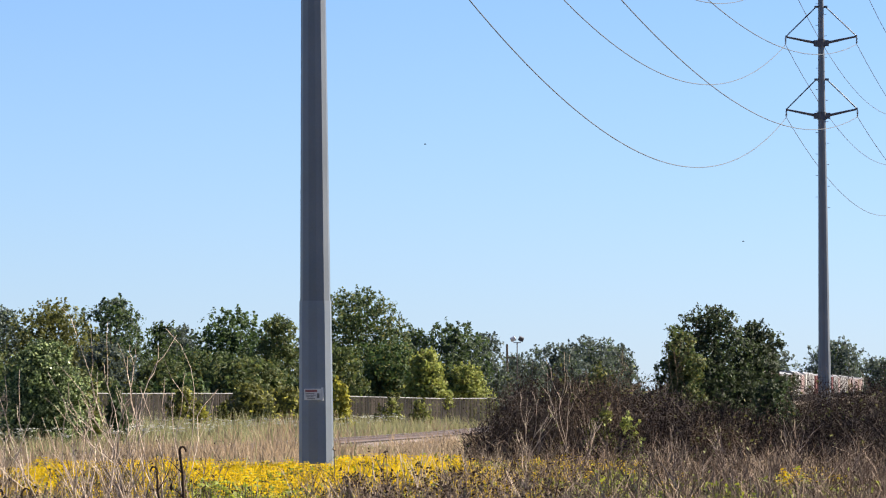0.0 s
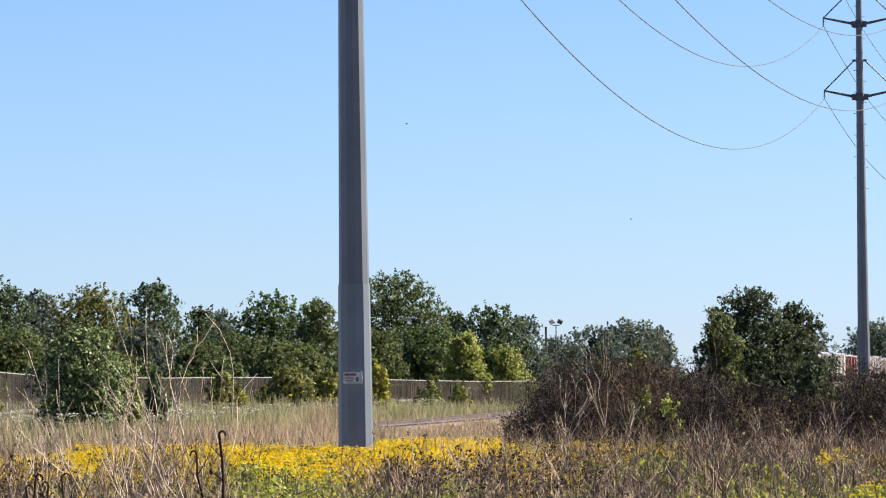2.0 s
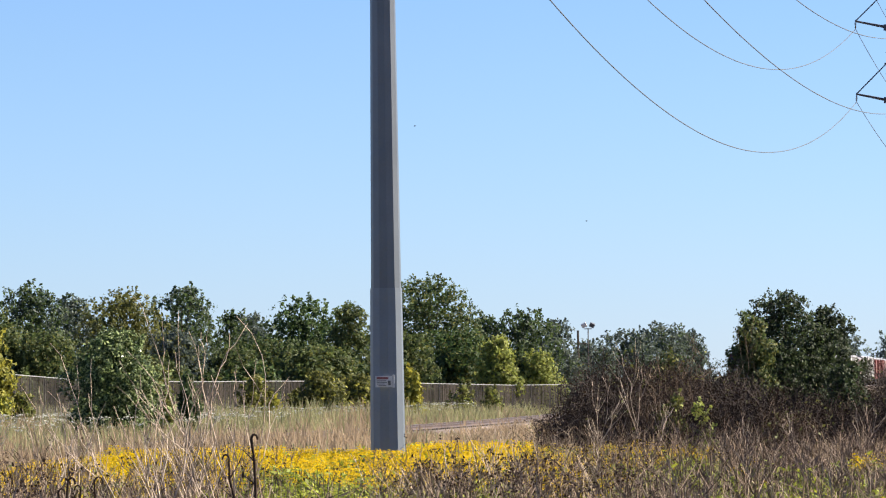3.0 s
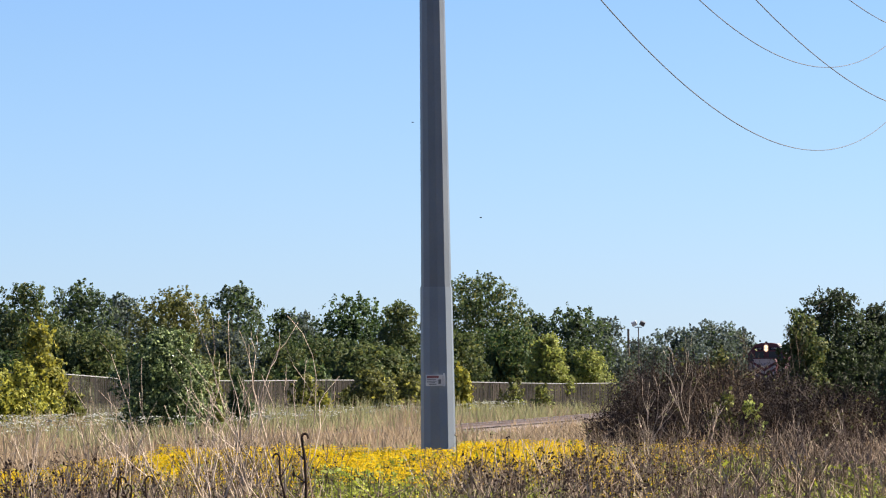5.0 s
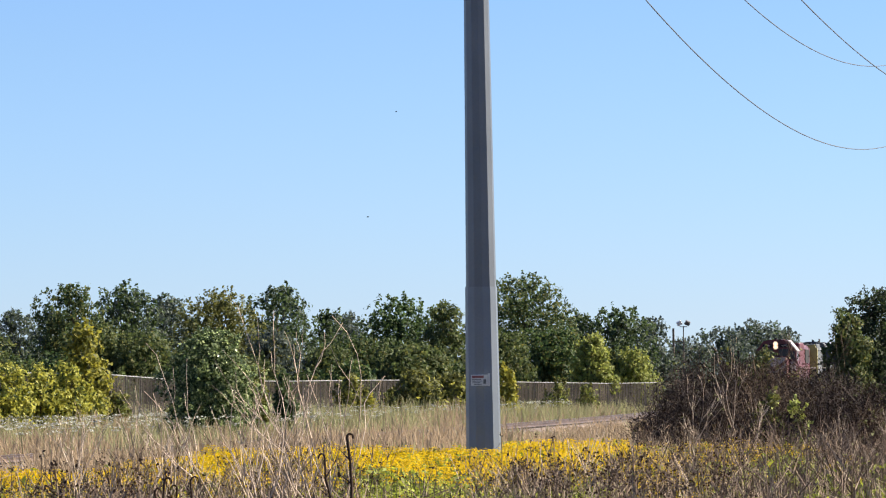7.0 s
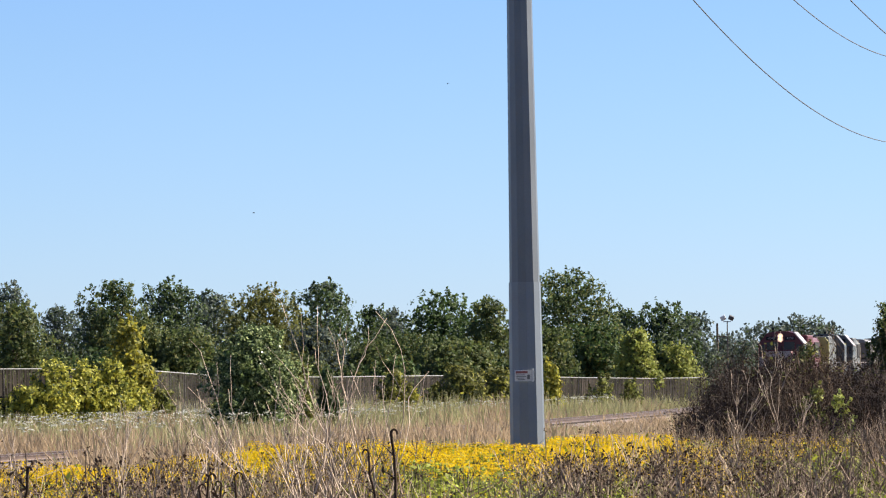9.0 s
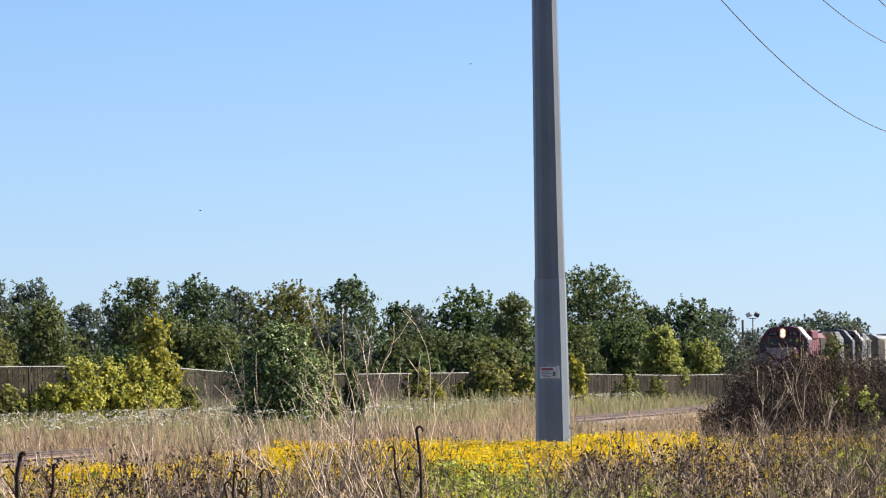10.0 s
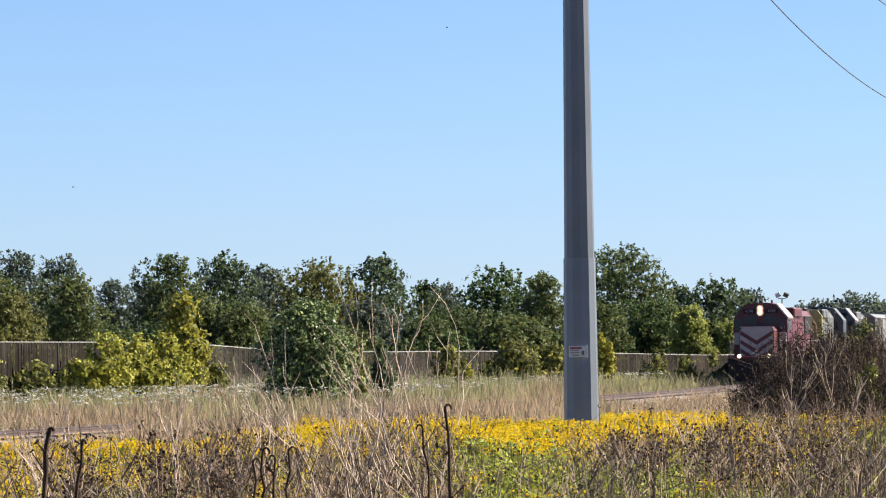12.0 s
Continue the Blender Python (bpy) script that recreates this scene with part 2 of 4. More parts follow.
def track():
    t = thing("railway_track", Matrix(), "single railway track on pale stone ballast", "railway track", kind="structure")
    part("ballast_bed", sweep(bmesh.new(), [(-3.4, 0.0), (-1.7, 0.26), (1.7, 0.26), (3.4, 0.0)], TRACK_DS), "ballast", t)
    for s in (-0.75, 0.75):
        r = part("rail", sweep(bmesh.new(), [(s - 0.07, 0.3), (s - 0.06, 0.32), (s - 0.012, 0.34), (s - 0.012, 0.41), (s - 0.036, 0.42), (s - 0.036, RAIL_TOP), (s + 0.036, RAIL_TOP), (s + 0.036, 0.42), (s + 0.012, 0.41), (s + 0.012, 0.34), (s + 0.06, 0.32), (s + 0.07, 0.3)], TRACK_DS), "rail", t)
        part("rail_head", sweep(bmesh.new(), [(s - 0.03, RAIL_TOP + 0.004), (s + 0.03, RAIL_TOP + 0.004)], TRACK_DS), "rail_head", r, "bright worn running surface")
    bm = boxes((-1.3, 1.3, -0.115, 0.115, 0.14, 0.305), bevel=0.015)
    first = None
    for k in range(290):
        d = 112 + k * 0.54
        p, q = track_point(d), track_point(d + 0.5)
        if first is None:
            first = part("sleeper", bm, "sleeper", t)
            ob = first
        else:
            ob = new("sleeper", first.data)
            ob.parent = t
        ob.matrix_basis = Matrix.Translation(p) @ Matrix.Rotation(math.atan2(-(q - p).x, (q - p).y), 4, "Z")


ground()
track()


# ---- power line ----
POLE_A, POLE_B, POLE_C = Vector((-2.87, 100, 0)), Vector((21.9, 257, 0)), Vector((42.66, 394.35, 0))
ARM_LEVELS = (18.3, 22.5, 26.7)
ARM_REACH, TIP_RISE, HANG = 2.05, 0.38, 0.45
# the first pole carries its arms a little unevenly
FIRST_REACH = {-1: (1.2, 1.67, 1.67), 1: (1.89, 1.13, 1.4)}
POLE_TOP = 29.5


def reach_of(first, side, level):
    return FIRST_REACH[side][level] if first else ARM_REACH


def steel_pole(at, first):
    t = thing("transmission_pole", Matrix.Translation(at), "tapered grey steel transmission pole " + ("with a small warning sign" if first else "carrying paired cross-arms"), "power pole", "transmission poles")
    turn = radians(6.2)

    def radius(z):
        return 0.402 - 0.0094 * z

    part("lower_shaft", tube(bmesh.new(), (0, 0, 0), (0, 0, 4.7), radius(0), radius(4.7), 12, turn), "pale_steel" if first else "steel", t)
    part("upper_shaft", tube(bmesh.new(), (0, 0, 4.66), (0, 0, POLE_TOP), radius(4.66) - 0.018, radius(POLE_TOP), 12, turn), "steel", t)
    for level, z in enumerate(ARM_LEVELS):
        part("arm_collar", tube(bmesh.new(), (0, 0, z - 0.22), (0, 0, z + 0.22), radius(z) + 0.04, radius(z) + 0.04, 12, turn), "dark_steel", t)
        for s in (-1, 1):
            reach = reach_of(first, s, level)
            bm = tube(bmesh.new(), (s * (radius(z) + 0.02), 0, z), (s * reach, 0, z + TIP_RISE), 0.085, 0.055, 8)
            box(bm, *sorted((s * (radius(z)), s * (radius(z) + 0.24))), -0.13, 0.13, z - 0.17, z + 0.17)
            arm = part("cross_arm", bm, "dark_steel", t)
            tip = Vector((s * reach, 0, z + TIP_RISE))
            root = Vector((s * (radius(z + 2.1) + 0.1), 0, z + 2.1))
            stay = tube(bmesh.new(), root, tip, 0.035, 0.035, 6)
            box(stay, *sorted((s * radius(z + 2.1), s * (radius(z + 2.1) + 0.2))), -0.08, 0.08, z + 2.04, z + 2.16)
            part("stay", stay, "dark_steel", t)
            ins = bmesh.new()
            tube(ins, tip + Vector((0, 0, 0.08)), tip - Vector((0, 0, HANG)), 0.03, 0.03, 6)
            for k in range(4):
                tube(ins, tip - Vector((0, 0, 0.1 + k * 0.08)), tip - Vector((0, 0, 0.13 + k * 0.08)), 0.07, 0.05, 8)
            part("insulator", ins, "insulator", arm, "short hanging insulator")
    for k in range(26):
        z = 13 + k * 0.62
        s = -1 if k % 2 else 1
        part("climbing_step", tube(bmesh.new(), (s * radius(z), 0, z), (s * (radius(z) + 0.14), 0, z), 0.016, 0.016, 6), "dark_steel", t)
    if first:
        sign = part("warning_sign", boxes((-0.19, 0.19, -0.43, -0.42, 2.485, 2.735)), "sign", t, "small pale metal warning sign with a red heading")
        sign.matrix_basis = Matrix.Translation((-0.06, 0, 0))
        part("heading", boxes((-0.165, 0.10, -0.436, -0.4305, 2.66, 2.715)), "sign_red", sign)
        for k, (x0, x1) in enumerate(((-0.16, 0.04), (-0.16, 0.07), (-0.16, 0.02), (-0.12, 0.05))):
            part("text_bar", boxes((x0, x1, -0.436, -0.4305, 2.62 - k * 0.036, 2.635 - k * 0.036)), "sign_ink", sign)
        part("symbol", boxes((0.09, 0.15, -0.436, -0.4305, 2.53, 2.63)), "sign_ink", sign)
        part("bent_edge", boxes((0.194, 0.236, -0.46, -0.41, 2.475, 2.76)), "sign", sign)
    return t


def cable(p, q, sag, name="power_cable"):
    c = bpy.data.curves.new(name, "CURVE")
    c.dimensions, c.bevel_depth, c.bevel_resolution = "3D", 0.02, 1
    s = c.splines.new("POLY")
    s.points.add(60)
    for k in range(61):
        u = k / 60
        s.points[k].co = (*(p.lerp(q, u) - Vector((0, 0, 4 * sag * u * (1 - u)))), 1)
    c.materials.append(M["wire"])
    tagged(new(name, c), "thin sagging bare aluminium power cable between steel poles", "power cable", "cables of the line")


SAGS = {-1: (6.11, 6.52, 6.9), 1: (3.95, 4.55, 4.9)}
POLES = (POLE_A, POLE_B, POLE_C)
for k, at in enumerate(POLES):
    steel_pole(at, k == 0)
for k in range(2):
    for n, z in enumerate(ARM_LEVELS):
        for s in (-1, 1):
            drop = z + TIP_RISE - HANG
            start, end = reach_of(k == 0, s, n), ARM_REACH
            cable(POLES[k] + Vector((s * start, 0, drop)), POLES[k + 1] + Vector((s * end, 0, drop)), SAGS[s][n] if k == 0 else (2.36 if s < 0 else 1.28))


# ---- trees ----
def tree(name, x, y, height, width, mat, label, leaf=0.30, count=5200, low=0.12, lobes=16, thin=1.0, second=None, category="tree", group="", seed=None, share=0.22):
    """A tapered trunk with limbs, and a crown of many leaf sprays gathered in uneven lobes."""
    r = np.random.default_rng(int(abs(x) * 131 + y * 17) if seed is None else seed)
    t = thing(name, pose(x, y, 0, 0, 0, 0), label, category, group)
    R = width / 2
    bm = bmesh.new()
    trunk_r = max(0.05, height * 0.018)
    lean = Vector((r.uniform(-0.04, 0.04) * height, r.uniform(-0.04, 0.04) * height, height * 0.62))
    tube(bm, (0, 0, -0.1), lean * 0.5, trunk_r, trunk_r * 0.7, 7)
    tube(bm, lean * 0.5, lean * 1.25, trunk_r * 0.7, trunk_r * 0.2, 7)
    centres = []
    for k in range(lobes):
        h = low + (1 - low) * (k + 0.5) / lobes
        shape = math.sin(math.pi * min(1, 0.18 + 0.80 * h)) ** 0.7
        a = k * 2.4 + r.uniform(-0.5, 0.5)
        rad = R * 0.66 * shape * r.uniform(0.5, 1.12)
        size = R * r.uniform(0.32, 0.56) * (0.55 + 0.55 * shape)
        c = np.array([math.cos(a) * rad, math.sin(a) * rad, min(h * height, height - size * 0.88)])
        centres.append((c, size))
        if k % 2 == 0:
            start = lean * min(1.15, max(0.2, (h - 0.18) * 1.3))
            tube(bm, start, Vector(c), trunk_r * 0.4, trunk_r * 0.1, 5)
    centres.append((np.array([lean.x, lean.y, height * 0.5]), R * 0.75))
    centres.append((np.array([lean.x, lean.y, height * 0.25]), R * 0.7))
    part("trunk", bm, "bark", t)
    s = Soup()
    weights = np.array([z ** 2 for _, z in centres])
    per = (weights / weights.sum() * count).astype(int)
    for (c, z), n in zip(centres, per):
        # sprays: small tufts on the lobe, each with a handful of leaves
        tufts = max(6, n // 9)
        u = r.normal(size=(tufts, 3))
        u /= np.linalg.norm(u, axis=1)[:, None]
        u[:, 2] *= 0.85
        q = c + u * z * (r.uniform(0.35, 1.12, (tufts, 1)) ** 0.6)
        q = np.repeat(q, 9, 0) + r.normal(size=(tufts * 9, 3)) * leaf * 0.75
        q = q[q[:, 2] > 0.15]
        away = (q - c) / (np.linalg.norm(q - c, axis=1)[:, None] + 1e-6)
        pick = r.random(len(q)) < (share if second else 0)
        s.leaves(q[~pick], leaf * thin, face=away[~pick])
        if pick.any():
            s.leaves(q[pick], leaf * thin, 1, face=away[pick])
    # upright shoots that break the round outline
    shoots = 44 if category in ("tree", "bush") else 8
    tops = [(c, z) for c, z in centres if c[2] > height * 0.35]
    for k in range(shoots):
        c, z = tops[int(r.integers(len(tops)))]
        u = r.normal(size=3)
        u[2] = abs(u[2]) + 0.4
        u /= np.linalg.norm(u)
        way = np.array([u[0] * 0.6, u[1] * 0.6, 1.0]) * leaf * r.uniform(1.0, 3.0)
        v = np.linspace(0, 1, 12)[:, None] * 1.3 - 0.3
        q = c + u * z * 0.88 + way * v + r.normal(size=(12, 3)) * leaf * 0.55 * (1.1 - v * 0.8)
        s.leaves(q[q[:, 2] > 0.15], leaf * thin)
    part("crown", s.mesh("crown", [mat, second or mat]), mat, t)
    return t

FAR_TREES = [("leaf_hazed", -60.7, 390, 11.7, 5.6), ("leaf_hazed", -57.7, 395, 11.4, 5.2), ("leaf_hazed", -63.2, 470, 10.5, 5.0), ("leaf_hazed", -60.4, 480, 10.5, 5.4),
             ("leaf_dark", -37.6, 345, 10.2, 5.4), ("leaf_hazed", -34.8, 350, 9.5, 5.2), ("leaf_dark", -25.5, 345, 10.1, 6.2), ("leaf_dark", -22.0, 350, 8.0, 3.2),
             ("leaf_hazed", -28.3, 480, 9.5, 5.1), ("leaf_deep", -15.6, 335, 8.7, 6.6), ("leaf_dark", -2.6, 360, 7.5, 4.2), ("leaf_dark", 0.4, 360, 8.0, 6.2)]
FARTHEST_TREES = [("leaf_hazed", 3.2, 370, 7.1, 4.0), ("leaf_hazed", 15.8, 480, 8.1, 7.0), ("leaf_hazed", 11.9, 470, 7.2, 6.9), ("leaf_hazed", 18.9, 490, 7.2, 5.0),
                  ("leaf_hazed", 69.0, 950, 10.8, 10.0), ("leaf_hazed", 105.0, 1200, 14.9, 15.0), ("leaf_hazed", 121.0, 1230, 10.0, 15.0), ("leaf_hazed", 7.5, 460, 6.0, 6.0)]
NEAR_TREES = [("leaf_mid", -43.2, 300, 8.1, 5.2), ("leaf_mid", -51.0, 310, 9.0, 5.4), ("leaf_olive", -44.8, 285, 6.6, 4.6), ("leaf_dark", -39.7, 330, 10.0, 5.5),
              ("leaf_mid", -34.4, 300, 6.7, 6.2), ("leaf_mid", -31.4, 300, 6.1, 4.8), ("leaf_olive", -27.2, 310, 8.9, 6.4), ("leaf_hazed", -22.9, 300, 6.1, 4.0),
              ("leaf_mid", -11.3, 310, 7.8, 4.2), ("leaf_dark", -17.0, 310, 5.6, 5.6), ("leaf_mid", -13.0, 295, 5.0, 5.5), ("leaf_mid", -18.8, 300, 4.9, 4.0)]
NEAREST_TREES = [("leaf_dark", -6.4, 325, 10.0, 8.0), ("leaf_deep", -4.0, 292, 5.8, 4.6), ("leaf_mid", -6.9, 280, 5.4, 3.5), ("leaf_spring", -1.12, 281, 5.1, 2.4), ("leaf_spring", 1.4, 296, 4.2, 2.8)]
TREE_WORDS = {"leaf_hazed": "grey-green broadleaf tree far behind the field, haze painted into its leaves", "leaf_dark": "dark green broadleaf tree in the tree line",
              "leaf_deep": "dense deep green rounded tree behind the fence", "leaf_mid": "mid-green broadleaf tree with loose crown behind the fence",
              "leaf_olive": "young olive-green tree behind the fence", "leaf_spring": "young yellow-green tree beside the railway"}
# far crowns look hazy through their leaf colour alone
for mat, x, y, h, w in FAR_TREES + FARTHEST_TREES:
    tree("tree", x, y, h, w * 1.35, mat, TREE_WORDS[mat], leaf=0.175 * max(1, y / 420), count=int(min(14000, 1600 + 180 * w * h * (420 / max(420, y)) ** 2)), low=0.08, lobes=22, group="tree line", second="leaf_hazed" if mat == "leaf_dark" else "leaf_dark")
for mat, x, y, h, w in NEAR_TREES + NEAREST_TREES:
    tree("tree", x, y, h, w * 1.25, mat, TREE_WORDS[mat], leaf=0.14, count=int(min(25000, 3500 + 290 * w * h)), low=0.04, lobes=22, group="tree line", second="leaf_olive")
# understorey behind the fence
for k in range(17):
    x = -52 + k * 3.2
    tree("shrub", x, 292 + 5 * math.sin(k * 2.1), 3.9 + 0.8 * math.sin(k * 1.7), 4.6, ("leaf_mid", "leaf_dark", "leaf_deep")[k % 3], "leafy green shrub in the undergrowth behind the fence", leaf=0.19, count=4500, low=0.02, lobes=10, category="shrub", group="undergrowth", second="leaf_olive")
# before the fence
tree("young_tree", -16.6, 185, 4.85, 4.2, "leaf_dark", "bushy young tree with glossy pale-backed leaves in the grass", leaf=0.085, count=25000, low=0.02, second="leaf_silver", lobes=24, share=0.4)
tree("shrub", -15.3, 188, 3.4, 1.9, "leaf_olive", "light green shrub beside the young tree", leaf=0.14, count=3600, low=0.02, second="leaf_silver", category="shrub")
tree("shrub", -14.3, 195, 2.9, 1.1, "leaf_dark", "small dark shrub against the fence", leaf=0.14, count=1500, low=0.3, category="shrub")
tree("yellow_tree", -24.7, 209, 5.3, 2.5, "leaf_yellow", "slim tree with yellowing autumn leaves by the fence", leaf=0.15, count=2800, low=0.25, second="leaf_olive")
for x, y, h, w in ((-28.6, 202, 2.5, 2.6), (-27.4, 203, 3.65, 2.7), (-26.2, 204.5, 3.5, 2.8), (-25.0, 205.5, 3.6, 2.3), (-24.2, 207, 2.3, 1.7)):
    tree("vine_mound", x, y, h, w, "leaf_lime", "yellow-green vine mound growing over the fence", leaf=0.11, count=4600, low=0.0, lobes=13, category="vine", second="leaf_mid", share=0.15)
for x, y, h, w in ((-34.0, 194, 2.9, 2.0), (-33.0, 196.5, 2.3, 1.8), (-30.2, 200.5, 2.4, 1.7), (-32.0, 198, 2.6, 1.6), (-31.0, 200, 1.9, 1.5), (-22.9, 208, 2.2, 1.3), (-21.0, 214, 1.5, 1.6), (-19.4, 225, 2.0, 1.5), (-12.2, 247, 2.0, 1.6), (-3.2, 266, 2.4, 1.8), (-1.4, 270, 2.0, 1.6)):
    tree("shrub", x, y, h, w, "leaf_olive", "straggly light green shrub growing along the fence", leaf=0.13, count=900, low=0.0, lobes=9, category="shrub", second="leaf_spring")
tree("vine_mound", -10.7, 246, 3.1, 3.2, "leaf_olive", "olive-green vine mound growing over the fence", second="leaf_lime", leaf=0.14, count=5600, low=0.0, lobes=14, category="vine")
tree("vine_mound", -8.7, 249, 2.95, 3.0, "leaf_olive", "olive-green vine mound growing over the fence", second="leaf_lime", leaf=0.14, count=5200, low=0.0, lobes=14, category="vine")
tree("shrub", -32.6, 200, 2.8, 1.9, "leaf_mid", "green shrub in front of the fence", leaf=0.15, count=1800, low=0.02, category="shrub")
tree("shrub", -14.0, 240, 2.9, 2.0, "leaf_olive", "yellow-green shrub before the fence", leaf=0.15, count=2000, low=0.05, category="shrub", second="leaf_lime")
tree("shrub", -5.8, 250, 3.2, 1.5, "leaf_yellow", "yellowing shrub by the fence", leaf=0.15, count=1600, low=0.02, category="shrub", second="leaf_lime")
tree("shrub", -7.6, 256, 3.8, 1.6, "leaf_lime", "yellow-green shrub by the fence", leaf=0.15, count=1600, low=0.02, category="shrub")
tree("shrub", -12.8, 236, 1.6, 1.2, "leaf_yellow", "low yellow flowering shrub before the fence", leaf=0.13, count=900, low=0.02, category="shrub")


# ---- fence ----
FENCE = [(-36, 192, 3.35), (-33, 197.5, 3.3), (-28, 205, 3.23), (-23.8, 212, 3.05), (-21.5, 224, 2.72), (-17.4, 238, 2.6), (-13.4, 250, 2.57), (-11.8, 255, 2.54), (-4.6, 270, 2.28), (-0.2, 280, 2.12), (3.3, 288, 2.1)]


def fence():
    t = thing("fence", Matrix(), "weathered grey privacy-slat chain-link fence with a pale top rail", "fence", kind="structure")
    r = np.random.default_rng(3)
    for (x0, y0, h0), (x1, y1, h1) in zip(FENCE, FENCE[1:]):
        a, b = Vector((x0, y0, 0)), Vector((x1, y1, 0))
        n = max(1, round((b - a).length / 2.6))
        for k in range(n):
            p, q = a.lerp(b, k / n), a.lerp(b, (k + 1) / n)
            hp, hq = h0 + (h1 - h0) * k / n, h0 + (h1 - h0) * (k + 1) / n
            part("post", tube(bmesh.new(), p, p + Vector((0, 0, hp + 0.04)), 0.035, 0.035, 6), "fence_post", t)
            part("top_rail", tube(bmesh.new(), p + Vector((0, 0, hp)), q + Vector((0, 0, hq)), 0.026, 0.026, 6), "fence_pipe", t)
            s = Soup()
            m = 44
            along, back = (q - p) / m, Vector(((q - p).y, -(q - p).x, 0)).normalized()
            for j in range(m):
                c = p + along * j + back * float(r.uniform(-0.02, 0.02))
                e = c + along * float(r.uniform(0.86, 0.98))
                top = hp + (hq - hp) * j / m - 0.05 - (0.25 if r.random() < 0.05 else 0)
                tilt = along * float(r.normal(0, 0.12))
                if r.random() < 0.97:
                    s.quads([[c, e, e + tilt + Vector((0, 0, top)), c + tilt + Vector((0, 0, top))]])
            part("slat_panel", s.mesh("slat_panel", ["mesh_slat"]), "mesh_slat", t)


fence()


# ---- lamp post and utility pole beyond the tree line ----
def floodlight():
    t = thing("floodlight_mast", pose(6.9, 420, 0), "slim floodlight mast with two lamp heads beyond the trees", "floodlight")
    part("mast", tube(bmesh.new(), (0, 0, 0), (0, 0, 7.1), 0.065, 0.05, 8), "fence_post", t)
    part("bracket", boxes((-0.35, 0.35, -0.04, 0.04, 7.0, 7.08)), "fence_pipe", t)
    for s in (-1, 1):
        head = part("lamp_head", boxes((-0.25, 0.25, -0.16, 0.16, -0.2, 0.2), bevel=0.04), "sign" if s < 0 else "dark_steel", t)
        head.matrix_basis = pose(s * 0.38, 0, 7.38, 20, s * 25, 0)
    u = thing("utility_pole", pose(5.95, 420, 0), "dark wooden utility pole with a short cross-arm", "utility pole")
    part("shaft", tube(bmesh.new(), (0, 0, 0), (0, 0, 6.9), 0.13, 0.1, 8), "bark", u)
    part("cross_arm", boxes((-0.1, 0.85, -0.06, 0.06, 5.6, 5.7)), "bark", u)


floodlight()

# ---- weeds ----
M["plume"] = leafy("goldenrod_bloom", (0.90, 0.60, 0.006), (0.68, 0.46, 0.010), leaf=0.55, spread=0.12, gain=0.72, patch=0.16)
M["weed_leaf"] = leafy("weed_leaf", (0.42, 0.44, 0.05), (0.20, 0.25, 0.035), leaf=0.45, gain=0.72, patch=0.25)
M["weed_stem"] = leafy("weed_stem", (0.15, 0.14, 0.05), (0.10, 0.08, 0.04), leaf=0.0, rough=0.8)
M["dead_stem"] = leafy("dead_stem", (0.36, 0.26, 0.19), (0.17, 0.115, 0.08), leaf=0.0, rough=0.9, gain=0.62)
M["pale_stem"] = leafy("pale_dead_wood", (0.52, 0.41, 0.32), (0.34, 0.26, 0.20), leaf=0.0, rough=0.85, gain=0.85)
# paler copy of dead_stem: sunlight on dry stalks put into the colour
M["lit_straw_stem"] = leafy("lit_straw_stem", (0.50, 0.39, 0.29), (0.32, 0.24, 0.17), leaf=0.0, rough=0.85, gain=0.6)
M["seed_head"] = leafy("seed_head", (0.12, 0.075, 0.05), (0.06, 0.04, 0.03), leaf=0.1, rough=0.9)
M["black_stem"] = material("blackened_stalk", (0.022, 0.014, 0.010), (0.055, 0.036, 0.025), 0.95, scale=6, fine=60)
M["dead_leaf"] = leafy("dead_leaf", (0.30, 0.22, 0.15), (0.15, 0.105, 0.075), leaf=0.2, rough=0.9)
M["dry_grass"] = leafy("dry_grass", (0.39, 0.285, 0.18), (0.24, 0.175, 0.112), leaf=0.4, rough=0.8, gain=0.95)
M["green_grass"] = leafy("green_grass", (0.38, 0.35, 0.18), (0.24, 0.24, 0.11), leaf=0.4, gain=0.8)
M["umbel"] = leafy("white_umbel", (0.62, 0.62, 0.55), (0.45, 0.46, 0.38), leaf=0.2, rough=0.8, gain=0.66)
M["twig"] = leafy("brown_twig", (0.074, 0.052, 0.043), (0.034, 0.025, 0.021), leaf=0.0, rough=0.9)
M["tan_twig"] = leafy("tan_twig", (0.21, 0.145, 0.098), (0.105, 0.072, 0.048), leaf=0.0, rough=0.9)
M["grey_twig"] = leafy("grey_twig", (0.12, 0.09, 0.075), (0.06, 0.046, 0.039), leaf=0.0, rough=0.9)
M["brown_leaf"] = leafy("withered_leaf", (0.082, 0.054, 0.036), (0.038, 0.027, 0.019), leaf=0.25, rough=0.85)


def field(n, b0, b1, d0, d1):
    """n places spread evenly over the sector between two bearings and two distances."""
    d = np.sqrt(rng.uniform(d0 ** 2, d1 ** 2, n))
    return np.stack([rng.uniform(b0, b1, n) * d, d, np.zeros(n)], 1)


def patchy(p, scale, shift=0.0):
    return np.array([noise.noise((x * scale + shift, y * scale * 0.6, shift)) for x, y, _ in p])


def off_track(p, wide=3.2):
    near = np.maximum(0, 258.0 - p[:, 1])
    x = 3.0 + 0.115 * (p[:, 1] - 263.0) - 0.00052 * near ** 2
    slope = 0.115 + 0.00104 * near
    return (p[:, 0] - x) / np.sqrt(1 + slope ** 2), wide


def stuff(name, soup, mats, label, category):
    tagged(new(name, soup.mesh(name, mats)), label, category, kind="stuff")


def bump(x, mid, wide):
    return np.exp(-((x - mid) / wide) ** 2)


